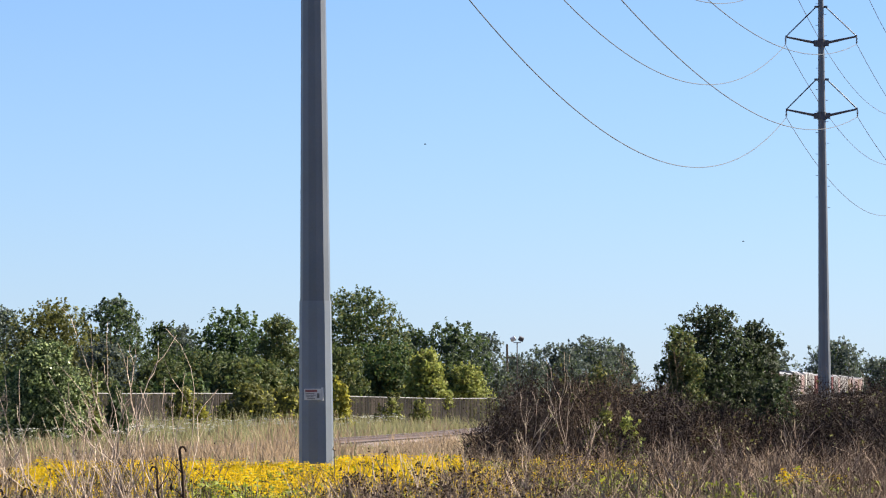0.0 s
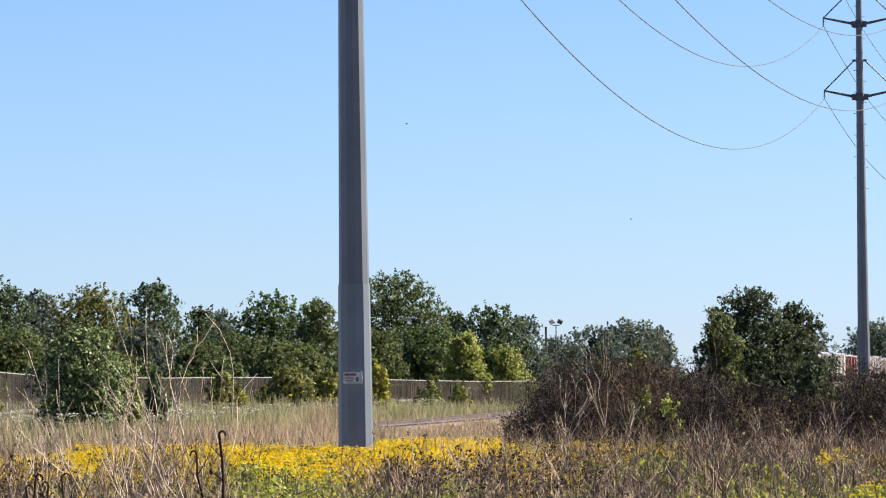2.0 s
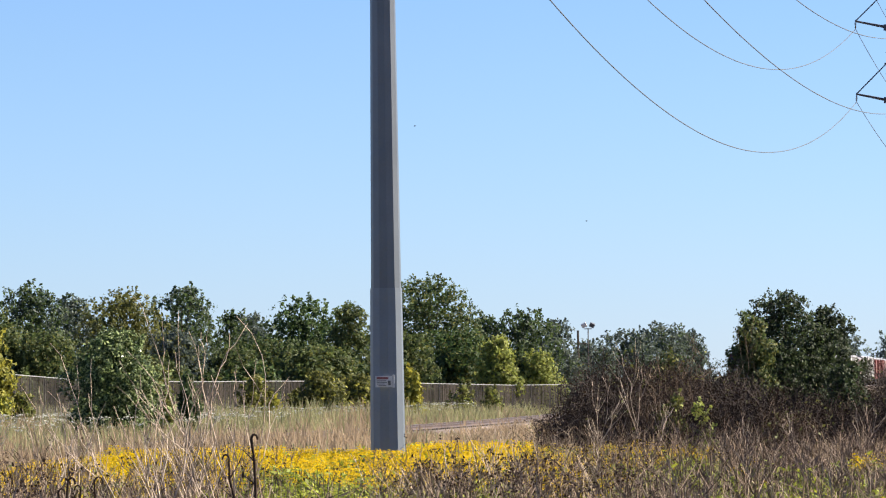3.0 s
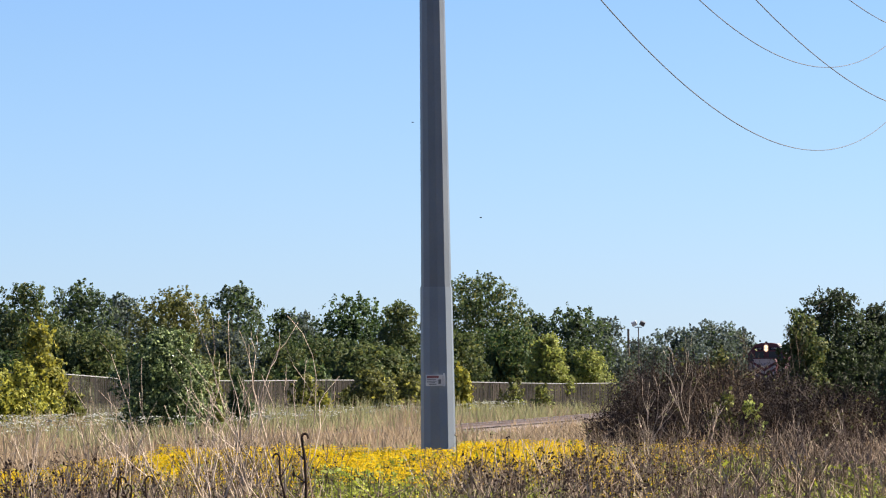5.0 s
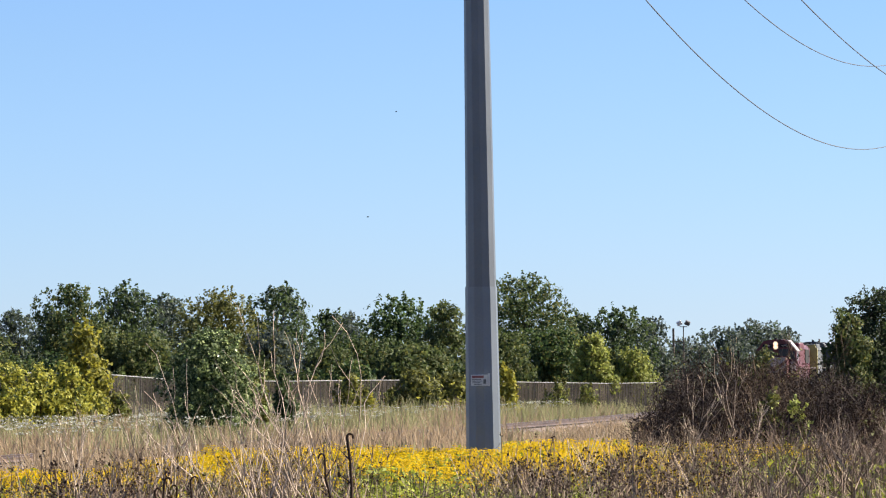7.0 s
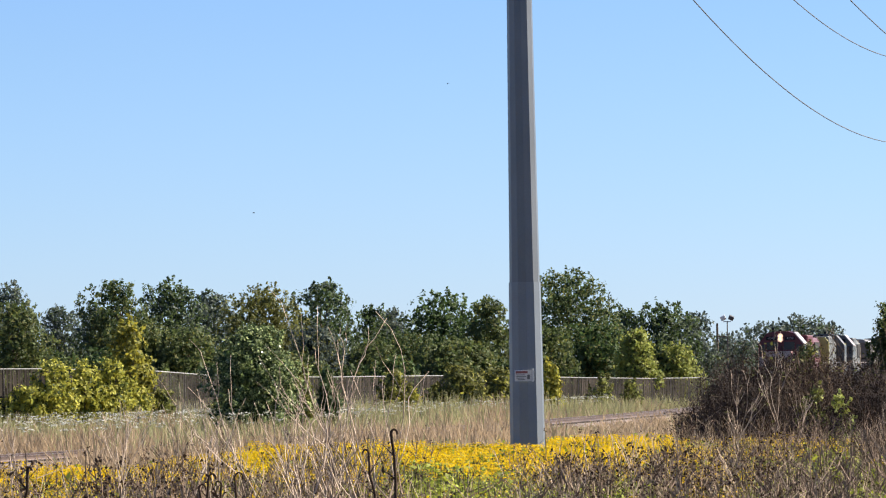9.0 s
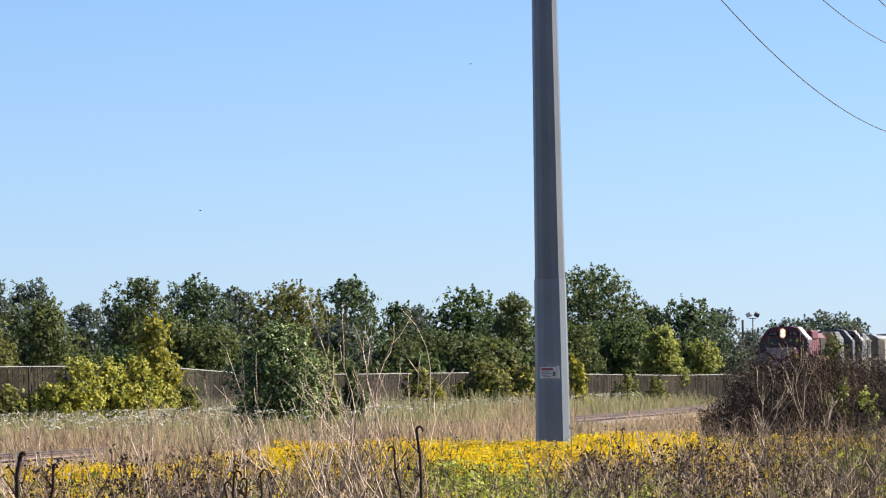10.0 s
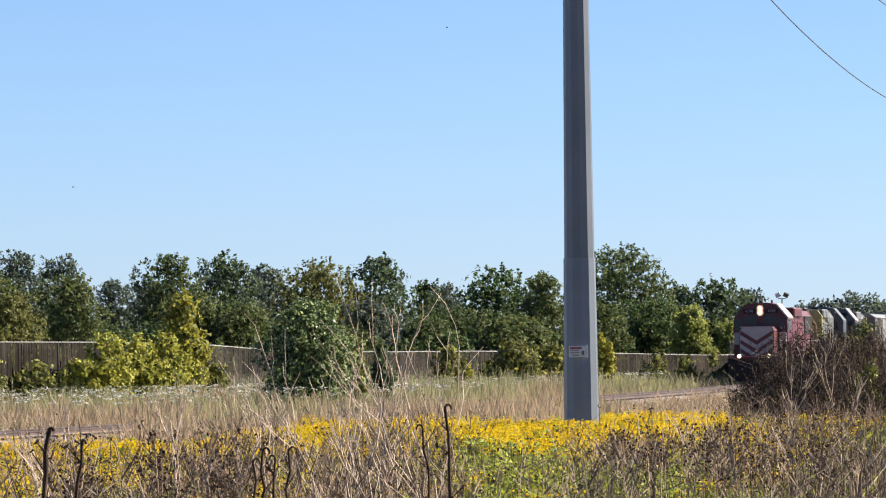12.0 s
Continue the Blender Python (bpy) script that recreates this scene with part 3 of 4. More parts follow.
def goldenrod():
    """Colonies of goldenrod: stems with narrow leaves and broad, arching yellow plumes."""
    s = Soup()
    p = np.concatenate([field(15000, -0.175, 0.115, 44, 88), field(25000, -0.175, 0.045, 76, 113)])
    b = p[:, 0] / p[:, 1]
    edge = np.interp(b, [-0.175, -0.125, -0.108, -0.092, -0.06, 0.0, 0.03], [85, 86, 93, 103, 111, 113, 106])
    keep = 1.25 * patchy(p, 0.26) + 0.58 - 0.65 * np.clip((b + 0.012) * 14, 0, 1) * (1 - 0.7 * np.clip((b - 0.045) * 50, 0, 1)) - 0.45 * np.clip((b - 0.066) * 60, 0, 1) - 0.15 * bump(b, -0.085, 0.02) + 0.35 * np.clip((-0.1 - b) * 40, 0, 1) + 0.6 * bump(b, 0.05, 0.018) + 0.4 * bump(b, -0.042, 0.017) + 0.5 * bump(b, 0.004, 0.010) * (p[:, 1] > 92) + 0.9 * (p[:, 1] < 68) * np.clip((b - 0.05) * 60, 0, 1) + rng.normal(0, 0.12, len(p)) > 0.12
    keep &= p[:, 1] < edge + rng.normal(0, 1.5, len(p))
    p, b = p[keep], b[keep]
    n = len(p)
    far = p[:, 1] > 74
    colony = patchy(p, 0.5, 5.0)
    bloom = -0.4 * np.clip((b - 0.012) * 60, 0, 1) + 0.75 * np.clip((p[:, 1] - 72) / 12, 0, 1) * (1 - 0.5 * np.clip(b * 15, 0, 1)) - 0.45 * (p[:, 1] < 82) * bump(b, -0.045, 0.018) + 0.30 * (b < -0.075) + 0.22 * bump(b, 0.09, 0.03) * (p[:, 1] < 72) + colony * 1.5 + rng.normal(0, 0.12, n) > 0.36
    h = rng.uniform(0.77, 0.98, n) * (1 + 0.34 * patchy(p, 0.35, 9.0))
    lean = rng.normal(0, 0.09, (n, 3)) * [1, 1, 0]
    top = p + lean + np.stack([0 * h, 0 * h, h], 1)
    s.ribbons(p, top, 0.006, 0.004, 0)
    for mask, leaves_each, size, florets, floret in ((~far, 11, 0.042, 22, 0.026), (far, 3, 0.055, 17, 0.029)):
        q0, q1 = p[mask], top[mask]
        for k in range(leaves_each):
            u = rng.uniform(0.35, 1.0, len(q0))[:, None]
            s.leaves(q0 + (q1 - q0) * u + rng.normal(0, 0.06, q0.shape), size, 1, long=2.6, up=0.35)
        t = top[mask & bloom]
        m = len(t)
        # each plume has a few arching sprays that share one sweep
        sweep_to = rng.uniform(0, 6.28, m)
        for k in range(florets):
            u = rng.uniform(0, 1, m)
            a = sweep_to + (k % 4) * 1.57 + rng.normal(0, 0.3, m)
            r = u * 0.13 * rng.uniform(0.7, 1.2, m) + 0.01
            q = t + np.stack([np.cos(a) * r, np.sin(a) * r, 0.07 - 0.05 * (k % 3) - 1.6 * (r - 0.07) ** 2], 1)
            s.leaves(q, floret, 2, long=1.4, up=0.3)
    stuff("goldenrod", s, ["weed_stem", "weed_leaf", "plume"], "tall goldenrod in yellow bloom covering the field", "goldenrod")


def dead_weeds():
    s = Soup()
    p = field(9500, -0.175, 0.125, 41, 122)
    b = p[:, 0] / p[:, 1]
    a = patchy(p, 0.2, 3.0)
    side, wide = off_track(p)
    want = -0.4 * np.clip((-0.1 - b) * 50, 0, 1) + 0.9 * a + 0.7 * np.clip((b + 0.025) * 12, 0, 1) + 0.45 * bump(b, -0.085, 0.022) + 0.5 * np.clip((-0.125 - b) * 20, 0, 1) - 0.30 * (p[:, 1] > 80) * (b < 0) - 0.22 * bump(b, 0.05, 0.015) - 0.35 * bump(b, -0.045, 0.018) - 0.4 * np.clip((b - 0.05) * 30, 0, 1)
    keep = (want + rng.normal(0, 0.15, len(p)) > 0.46 - 0.12 * (p[:, 1] > 75) * (b > 0)) & (side > wide + 14)
    p, a = p[keep], a[keep]
    n = len(p)
    h = rng.uniform(0.6, 1.2, n) + np.clip(a, -0.3, 0.4) * 0.7 + 0.35 * (p[:, 1] < 58)
    top = p + np.stack([rng.normal(0, 0.16, n), rng.normal(0, 0.16, n), h], 1)
    # sunlit stalks get the pale tone, shaded ones the dark; fewer pale to the right
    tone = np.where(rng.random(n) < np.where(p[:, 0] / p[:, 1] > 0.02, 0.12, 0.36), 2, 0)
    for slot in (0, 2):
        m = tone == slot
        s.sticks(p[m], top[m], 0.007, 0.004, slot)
    for k in range(7):
        u = rng.uniform(0.3, 0.95, n)[:, None]
        q = p + (top - p) * u
        e = q + np.stack([rng.normal(0, 0.15, n), rng.normal(0, 0.15, n), rng.uniform(0.10, 0.40, n)], 1)
        for slot in (0, 2):
            m = tone == slot
            s.ribbons(q[m], e[m], 0.0065, 0.0035, slot)
        some = rng.random(n) < 0.2
        for _ in range(2):
            s.leaves(e[some] + rng.normal(0, 0.014, (some.sum(), 3)), 0.020, 1, long=1.5)
        some = rng.random(n) < 0.28
        s.leaves(q[some] + rng.normal(0, 0.04, (some.sum(), 3)), 0.032, 3, long=3.0)
    p = np.concatenate([field(150, -0.122, -0.058, 43, 56), field(110, -0.17, -0.122, 42, 54), field(150, -0.03, 0.04, 46, 66), field(50, 0.04, 0.11, 56, 80), field(130, 0.045, 0.105, 92, 104), field(120, 0.01, 0.045, 88, 106), field(25, -0.058, -0.03, 44, 60)])
    n = len(p)
    top = p + np.stack([rng.normal(0, 0.30, n), rng.normal(0, 0.3, n), rng.uniform(1.0, 1.7, n)], 1)
    mid = (p + top) / 2 + rng.normal(0, 0.07, (n, 3))
    # shade on the right-hand stalks is painted with the darker stem tone
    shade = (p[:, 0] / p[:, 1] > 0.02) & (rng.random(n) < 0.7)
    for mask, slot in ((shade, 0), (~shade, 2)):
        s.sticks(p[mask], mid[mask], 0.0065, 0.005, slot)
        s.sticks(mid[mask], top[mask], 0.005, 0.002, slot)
    for k in range(8):
        u = rng.uniform(0.0, 0.9, n)[:, None]
        q = mid + (top - mid) * u
        e = q + np.stack([rng.normal(0, 0.17, n), rng.normal(0, 0.17, n), rng.uniform(0.08, 0.42, n)], 1)
        for mask, slot in ((shade, 0), (~shade, 0 if k % 2 else 2)):
            s.ribbons(q[mask], e[mask], 0.0065, 0.003, slot)
        some = rng.random(n) < 0.5
        for _ in range(3):
            s.leaves(e[some] + rng.normal(0, 0.016, (some.sum(), 3)), 0.019, 1, long=1.9)
    p = np.concatenate([field(26, -0.147, -0.137, 43, 50), field(22, -0.126, -0.120, 43, 50), field(26, -0.112, -0.104, 43, 51), field(70, -0.02, 0.03, 48, 62)])
    n = len(p)
    top = p + np.stack([rng.normal(0, 0.16, n), rng.normal(0, 0.16, n), rng.uniform(1.35, 1.85, n)], 1)
    s.sticks(p, top, 0.006, 0.004, 0)
    for k in range(6):
        q = p + (top - p) * rng.uniform(0.6, 0.95, n)[:, None]
        e = q + np.stack([rng.normal(0, 0.10, n), rng.normal(0, 0.10, n), rng.uniform(0.05, 0.25, n)], 1)
        s.ribbons(q, e, 0.006, 0.004, 0)
        for _ in range(5):
            s.leaves(e + rng.normal(0, 0.02, (n, 3)), 0.027, 1, long=1.6)
    # fans of tall branched stalks, each from one root
    for b0, b1, d0, d1, many, tall in ((-0.165, -0.105, 46, 80, 17, 1.5), (-0.105, -0.055, 46, 82, 28, 1.6), (-0.03, 0.045, 50, 84, 36, 1.3), (0.045, 0.105, 70, 98, 30, 1.2)):
        root = field(many, b0, b1, d0, d1)
        each = rng.integers(9, 20, many)
        p = np.repeat(root, each, 0) + rng.normal(0, 0.14, (each.sum(), 3)) * [1, 1, 0]
        n = len(p)
        size = np.repeat(rng.uniform(0.75, 1.15, many), each) * tall
        fan = rng.normal(0, 0.20, (n, 2))
        top = p + np.stack([fan[:, 0] * size, fan[:, 1] * size, size * rng.uniform(0.7, 1.05, n)], 1)
        # fans coloured as sunlit or shaded, mostly shaded at the far right
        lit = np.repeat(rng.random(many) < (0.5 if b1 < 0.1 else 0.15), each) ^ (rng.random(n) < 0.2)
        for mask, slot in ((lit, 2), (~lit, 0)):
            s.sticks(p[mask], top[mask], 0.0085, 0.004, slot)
        for k in range(7):
            q = p + (top - p) * rng.uniform(0.4, 0.95, n)[:, None]
            e = q + np.stack([rng.normal(0, 0.13, n), rng.normal(0, 0.13, n), rng.uniform(0.10, 0.34, n)], 1)
            for mask, slot in ((lit, 2), (~lit, 0)):
                s.ribbons(q[mask], e[mask], 0.006, 0.003, slot)
            some = rng.random(n) < 0.25
            for _ in range(3):
                s.leaves(e[some] + rng.normal(0, 0.018, (some.sum(), 3)), 0.026, 1 if k % 2 else 3, long=1.8)
    stuff("dead_weeds", s, ["dead_stem", "seed_head", "lit_straw_stem", "dead_leaf"], "dry brown weed stalks with withered seed heads", "weeds")


def grasses():
    s = Soup()
    p = field(29000, -0.18, 0.10, 98, 280)
    side, wide = off_track(p)
    clear = (np.abs(side) > wide - 0.6) | (rng.random(len(p)) < 0.1)
    p, side = p[clear], side[clear]
    bearing = p[:, 0] / p[:, 1]
    open_view = np.clip((bearing + 0.035) * 60, 0, 1) + np.clip((-0.125 - bearing) * 60, 0, 1)
    bumps = patchy(p, 0.45, 6.0)
    tone = patchy(p, 0.1, 2.0) + rng.normal(0, 0.25, len(p))
    dry = np.where(side > 0, tone > -0.45, tone > np.clip((p[:, 1] - 175) / 60, -0.4, 0.35))
    for mask, slot in ((dry, 0), (~dry, 1)):
        for k in range(4):
            q = p[mask] + rng.normal(0, 0.14, (mask.sum(), 3)) * [1, 1, 0]
            n = len(q)
            hh = rng.uniform(0.45, 1.0, n) * (1 - np.interp(bearing[mask], [-0.09, -0.05], [0.84, 0.62]) * bump(side[mask], 6, 9) * open_view[mask]) * (1 + 0.3 * np.clip((p[mask, 1] - 190) / 20, 0, 1)) * (1 + 0.7 * bumps[mask])
            tip = q + np.stack([rng.normal(0, 0.30, n), rng.normal(0, 0.30, n), hh], 1)
            side_way = rng.normal(size=(n, 3)) * [1, 1, 0]
            side_way *= 0.028 / (np.linalg.norm(side_way, axis=1)[:, None] + 1e-6)
            s.quads(np.stack([q - side_way, q + side_way, tip + side_way * 0.25, tip - side_way * 0.25], 1), slot)
    stuff("meadow_grass", s, ["dry_grass", "green_grass"], "tall tan and green meadow grass along the railway", "grass")
    s = Soup()
    p = field(9500, -0.18, 0.02, 160, 264)
    side, wide = off_track(p)
    p = p[(side < -wide - 2) & (patchy(p, 0.12, 8.0) + rng.normal(0, 0.2, len(p)) > -0.02)]
    n = len(p)
    top = p + np.stack([rng.normal(0, 0.08, n), rng.normal(0, 0.08, n), rng.uniform(0.85, 1.25, n)], 1)
    s.sticks(p, top, 0.006, 0.004, 0)
    for k in range(7):
        s.leaves(top + rng.normal(0, 1, (n, 3)) * [0.075, 0.075, 0.02], 0.085, 1, long=1.1, up=1.2)
    stuff("white_umbels", s, ["green_grass", "umbel"], "white flat-topped wild flowers in the meadow", "wild flowers")


goldenrod()
dead_weeds()
grasses()


# ---- thicket ----
def thicket_shrub(x, y, w, h, leafy_amount, seed):
    r = np.random.default_rng(seed)
    tone = ("twig", "twig", "grey_twig", "twig", "tan_twig")[seed % 5]
    t = thing("thicket_shrub", pose(x, y, 0), "tangled leafless brown shrub in a dense thicket" if leafy_amount < 0.5 else "brown tangled shrub with withered leaves", "shrub", "thicket")
    s = Soup()
    n = 110
    a, rad = r.uniform(0, 6.28, n), np.sqrt(r.random(n)) * w * 0.42
    base = np.stack([np.cos(a) * rad, np.sin(a) * rad, 0 * a], 1)
    out = base * 0.35 + r.normal(0, 0.14, (n, 3))
    hh = h * r.uniform(0.68, 1.0, n) * (1 - 0.25 * (rad / (w * 0.5)) ** 2)
    tip = base + out * [1, 1, 0] + np.stack([0 * hh, 0 * hh, hh], 1)
    mid = (base + tip) / 2 + r.normal(0, 0.09, (n, 3))
    s.sticks(base, mid, 0.016, 0.010)
    s.sticks(mid, tip, 0.010, 0.004)
    ends = []
    for k in range(14):
        u = r.uniform(0.12, 1.0, n)[:, None]
        q = np.where(u < 0.5, base + (mid - base) * u * 2, mid + (tip - mid) * (u * 2 - 1))
        e = q + r.normal(0, 0.24, (n, 3)) + np.array([0, 0, 0.10])
        s.ribbons(q, e, 0.0075, 0.0035)
        f = (q + e) / 2
        s.ribbons(f, f + r.normal(0, 0.16, (n, 3)) + np.array([0, 0, 0.06]), 0.006, 0.003)
        ends.append(e)
        ends.append((q + e) / 2)
    ends = np.concatenate(ends)
    part("branchwork", s.mesh("branchwork", [tone]), tone, t)
    s = Soup()
    k = int(len(ends) * r.uniform(0.5, 0.9))
    q = ends[r.integers(0, len(ends), k)] + r.normal(0, 0.07, (k, 3))
    q = q[q[:, 2] > 0.1]
    s.leaves(q, 0.038, 0, long=1.7)
    green = ends[r.integers(0, len(ends), int(120 * leafy_amount) + 4)] + r.normal(0, 0.12, (int(120 * leafy_amount) + 4, 3))
    s.leaves(green, 0.075, 1, long=1.5)
    part("foliage", s.mesh("foliage", ["brown_leaf", "leaf_olive"]), "brown_leaf", t)


rs = np.random.default_rng(11)
for row, (d, h0) in enumerate(((105, 1.8), (110, 2.45), (117, 2.9), (124, 3.1))):
    b = (0.040, 0.022, 0.0165, 0.0135)[row]
    while b < 0.128:
        rise = 0.26 * math.sin(b * 190 + row * 0.7) + float(rs.normal(0, 0.12)) - (1.1 if 0.061 < b < 0.077 else 0.5 if 0.050 < b < 0.077 else -0.02 if 0.029 < b < 0.052 else -0.36)
        edge = min(1.0, 0.5 + (b - 0.0125) * 110)
        drop = 0.5 if b > 0.078 else 0.0
        thicket_shrub(b * d, d + float(rs.normal(0, 1.2)), float(rs.uniform(1.7, 2.4)), (h0 + rise - drop) * edge, float(rs.random()) ** 2 * 3.0, int(rs.integers(1e6)))
        b += (1.6, 1.4, 1.15, 1.05)[row] / d
tree("green_bush", 7.6, 128, 5.0, 3.7, "leaf_bush", "tall dark green bush rising out of the brown thicket", leaf=0.058, count=36000, low=0.1, lobes=30, second="leaf_dark", category="bush")
tree("green_bush", 9.05, 129, 4.6, 2.3, "leaf_bush", "tall dark green bush rising out of the brown thicket", leaf=0.058, count=20000, low=0.1, lobes=16, category="bush")
tree("green_bush", 6.65, 126, 4.3, 1.8, "leaf_mid", "olive-green bush with pale upper leaves in the thicket", leaf=0.065, count=9000, low=0.5, lobes=10, second="leaf_olive", share=0.35, category="bush")
tree("vine_mound", 4.3, 127, 3.3, 1.4, "leaf_olive", "green vine tangle over the thicket", leaf=0.075, count=4200, low=0.3, lobes=9, category="vine", second="leaf_dark", share=0.4)
tree("vine_mound", 3.75, 107, 2.15, 1.0, "leaf_olive", "pale green vine climbing through the thicket", leaf=0.075, count=1500, low=0.2, lobes=9, category="vine", second="leaf_spring")
tree("vine_mound", 4.4, 106, 2.0, 0.9, "leaf_spring", "pale green vine climbing through the thicket", leaf=0.07, count=700, low=0.1, lobes=8, category="vine")
tree("green_bush", 9.1, 122, 2.9, 1.9, "leaf_bush", "green bush at the foot of the thicket", leaf=0.075, count=5200, low=0.1, lobes=9, category="bush", second="leaf_dark", share=0.5)


# ---- single dead stalks near the camera ----
def sapling(x, y, h, seed, mat="pale_stem", rad=0.0145, label="pale bare dead sapling with forked twigs"):
    r = np.random.default_rng(seed)
    t = thing("dead_sapling", pose(x, y, 0), label, "sapling", "dead saplings")
    s = Soup()
    tips = [(np.zeros(3), np.array([r.normal(0, 0.06), r.normal(0, 0.06), 1.0]), h * 0.5, rad)]
    for level in range(4):
        then = []
        for p, way, length, girth in tips:
            way = way / np.linalg.norm(way)
            knots = [p]
            for k in range(3):
                knots.append(knots[-1] + (way + r.normal(0, 0.15, 3)) * length / 3)
            thick = girth * np.array([1, 0.9, 0.8, 0.7])
            s.sticks(knots[:3], knots[1:], thick[:3], thick[1:])
            for k in range(3 if level < 2 else 2):
                side = r.uniform(0, 6.28)
                wide = r.uniform(0.22, 0.55)
                then.append((knots[r.integers(2, 4)], way + np.array([math.cos(side) * wide, math.sin(side) * wide, 0.1]), length * r.uniform(0.5, 0.8), girth * 0.68))
        tips = then
    part("branchwork", s.mesh("stems", [mat]), mat, t)


def stalk(x, y, h, lean, hook, thick, label="blackened dead stalk with a curled tip"):
    t = thing("curled_stalk", pose(x, y, 0), label, "stalk", "curled stalks")
    bm = bmesh.new()
    q = random.Random(int(x * 1000) + int(h * 100))
    pts = [Vector((lean * u ** 1.4 + q.gauss(0, 0.02), q.gauss(0, 0.02), h * u)) for u in np.linspace(0, 1, 11)]
    c = pts[-1] + Vector((hook, 0, 0))
    pts += [c + Vector((-hook * math.cos(a), 0, abs(hook) * 1.3 * math.sin(a))) for a in np.linspace(0.4, 3.4, 6)]
    rings = []
    for k, at in enumerate(pts):
        way = (pts[min(k + 1, len(pts) - 1)] - pts[max(k - 1, 0)]).normalized()
        a = way.cross(Vector((0, 1, 0))).normalized()
        c = way.cross(a)
        rad = thick * (1 - 0.55 * k / len(pts)) * q.uniform(0.85, 1.15)
        rings.append([bm.verts.new(at + (a * math.cos(m * 1.0472) + c * math.sin(m * 1.0472)) * rad) for m in range(6)])
    for lo, hi in zip(rings, rings[1:]):
        for m in range(6):
            bm.faces.new((lo[m], lo[(m + 1) % 6], hi[(m + 1) % 6], hi[m]))
    bm.faces.new(rings[-1])
    bmesh.ops.recalc_face_normals(bm, faces=bm.faces)
    for k in (6, 8, 9):
        e = pts[k] + Vector((q.choice((-1, 1)) * q.uniform(0.06, 0.16), q.gauss(0, 0.05), q.uniform(0.08, 0.32)))
        part("twig", tube(bmesh.new(), pts[k], e, thick * 0.4, thick * 0.12, 5), "black_stem", t)
        s = Soup()
        s.leaves(np.array([e]), 0.035, 0, long=3.2)
        part("withered_leaf", s.mesh("withered_leaf", ["seed_head"]), "seed_head", t)
    part("stem", bm, "black_stem", t)


SAPLINGS = [(-2.95, 45, 2.9, 4), (-3.1, 44.6, 2.6, 22), (-3.0, 45.2, 2.9, 1), (-3.25, 45.5, 2.2, 2), (-3.8, 46, 2.25, 3), (-4.05, 46.5, 2.5, 4), (-5.75, 48, 2.2, 5), (-5.3, 50, 2.25, 6), (-6.5, 46, 2.2, 7), (-6.7, 47, 2.3, 8),
            (-4.5, 47, 2.0, 9), (-3.5, 48, 2.0, 10), (-1.0, 52, 1.75, 11), (-0.2, 60, 1.8, 12), (0.9, 66, 1.8, 13), (1.6, 90, 2.1, 14), (2.9, 104, 2.7, 15), (3.3, 100, 2.0, 16), (4.7, 95, 1.85, 17), (7.7, 100, 1.7, 18), (9.1, 98, 1.5, 19), (6.2, 98, 1.9, 20)]
for x, y, h, seed in SAPLINGS:
    sapling(x, y, h, seed, rad=0.0125 if y < 70 else 0.0115)
for x, h, lean, hook, thick in ((-2.42, 2.14, -0.06, 0.03, 0.020), (-2.62, 1.95, -0.10, -0.03, 0.016), (-4.32, 1.66, 0.06, 0.03, 0.015), (-4.25, 1.75, 0.03, 0.035, 0.017), (-4.17, 1.68, 0.05, -0.03, 0.015), (-4.02, 1.74, 0.0, 0.04, 0.014), (-6.35, 1.98, 0.14, 0.02, 0.030), (-6.15, 1.85, 0.18, 0.02, 0.022)):
    stalk(x, 42 + 0.3 * math.sin(x * 9), h, lean, hook, thick)
for x, y, h, seed in ((6.0, 125, 4.3, 31), (5.85, 125.5, 3.9, 32), (2.9, 107, 2.75, 33)):
    sapling(x, y, h, seed, "tan_twig", label="thin bare brown sapling rising out of the thicket")



# ---- train ----
M["maroon"] = material("maroon_paint", (0.085, 0.006, 0.010), (0.055, 0.005, 0.008), 0.5, scale=1.5, bump=0.02)
M["cream"] = material("cream_paint", (0.33, 0.29, 0.285), (0.24, 0.21, 0.205), 0.5, scale=1.5, bump=0.02)
M["loco_grey"] = material("faded_grey_paint", (0.08, 0.084, 0.084), (0.048, 0.0496, 0.0512), 0.6, scale=1.2)
M["loco_black"] = material("grimy_black", (0.012, 0.011, 0.011), (0.022, 0.020, 0.019), 0.8, spec=0.2)
M["loco_yellow"] = material("yellow_paint", (0.4, 0.352, 0.096), (0.288, 0.256, 0.08), 0.5)
M["loco_glass"] = material("cab_glass", (0.010, 0.011, 0.013), (0.007, 0.008, 0.009), 0.3, bump=0)
M["car_red"] = material("car_red", (0.173, 0.0432, 0.0346), (0.109, 0.0288, 0.0259), 0.7, scale=1)
M["car_pink"] = material("car_faded", (0.416, 0.32, 0.296), (0.32, 0.232, 0.216), 0.7, scale=1)
M["car_white"] = material("car_white", (0.357, 0.346, 0.328), (0.259, 0.242, 0.225), 0.7, scale=1)
M["car_tan"] = material("car_tan", (0.216, 0.144, 0.068), (0.192, 0.16, 0.12), 0.7, scale=1)
M["car_dim"] = material("car_dim", (0.096, 0.096, 0.092), (0.152, 0.136, 0.12), 0.7, scale=1)
M["car_grey"] = material("car_roof", (0.192, 0.192, 0.196), (0.128, 0.128, 0.132), 0.6, scale=1)


def glow(name, colour, strength):
    m = bpy.data.materials.new(name)
    m.use_nodes = True
    b = m.node_tree.nodes["Principled BSDF"]
    b.inputs["Emission Color"].default_value, b.inputs["Emission Strength"].default_value = (*colour, 1), strength
    M[name] = m


glow("headlight", (1.0, 0.64, 0.24), 0.85)
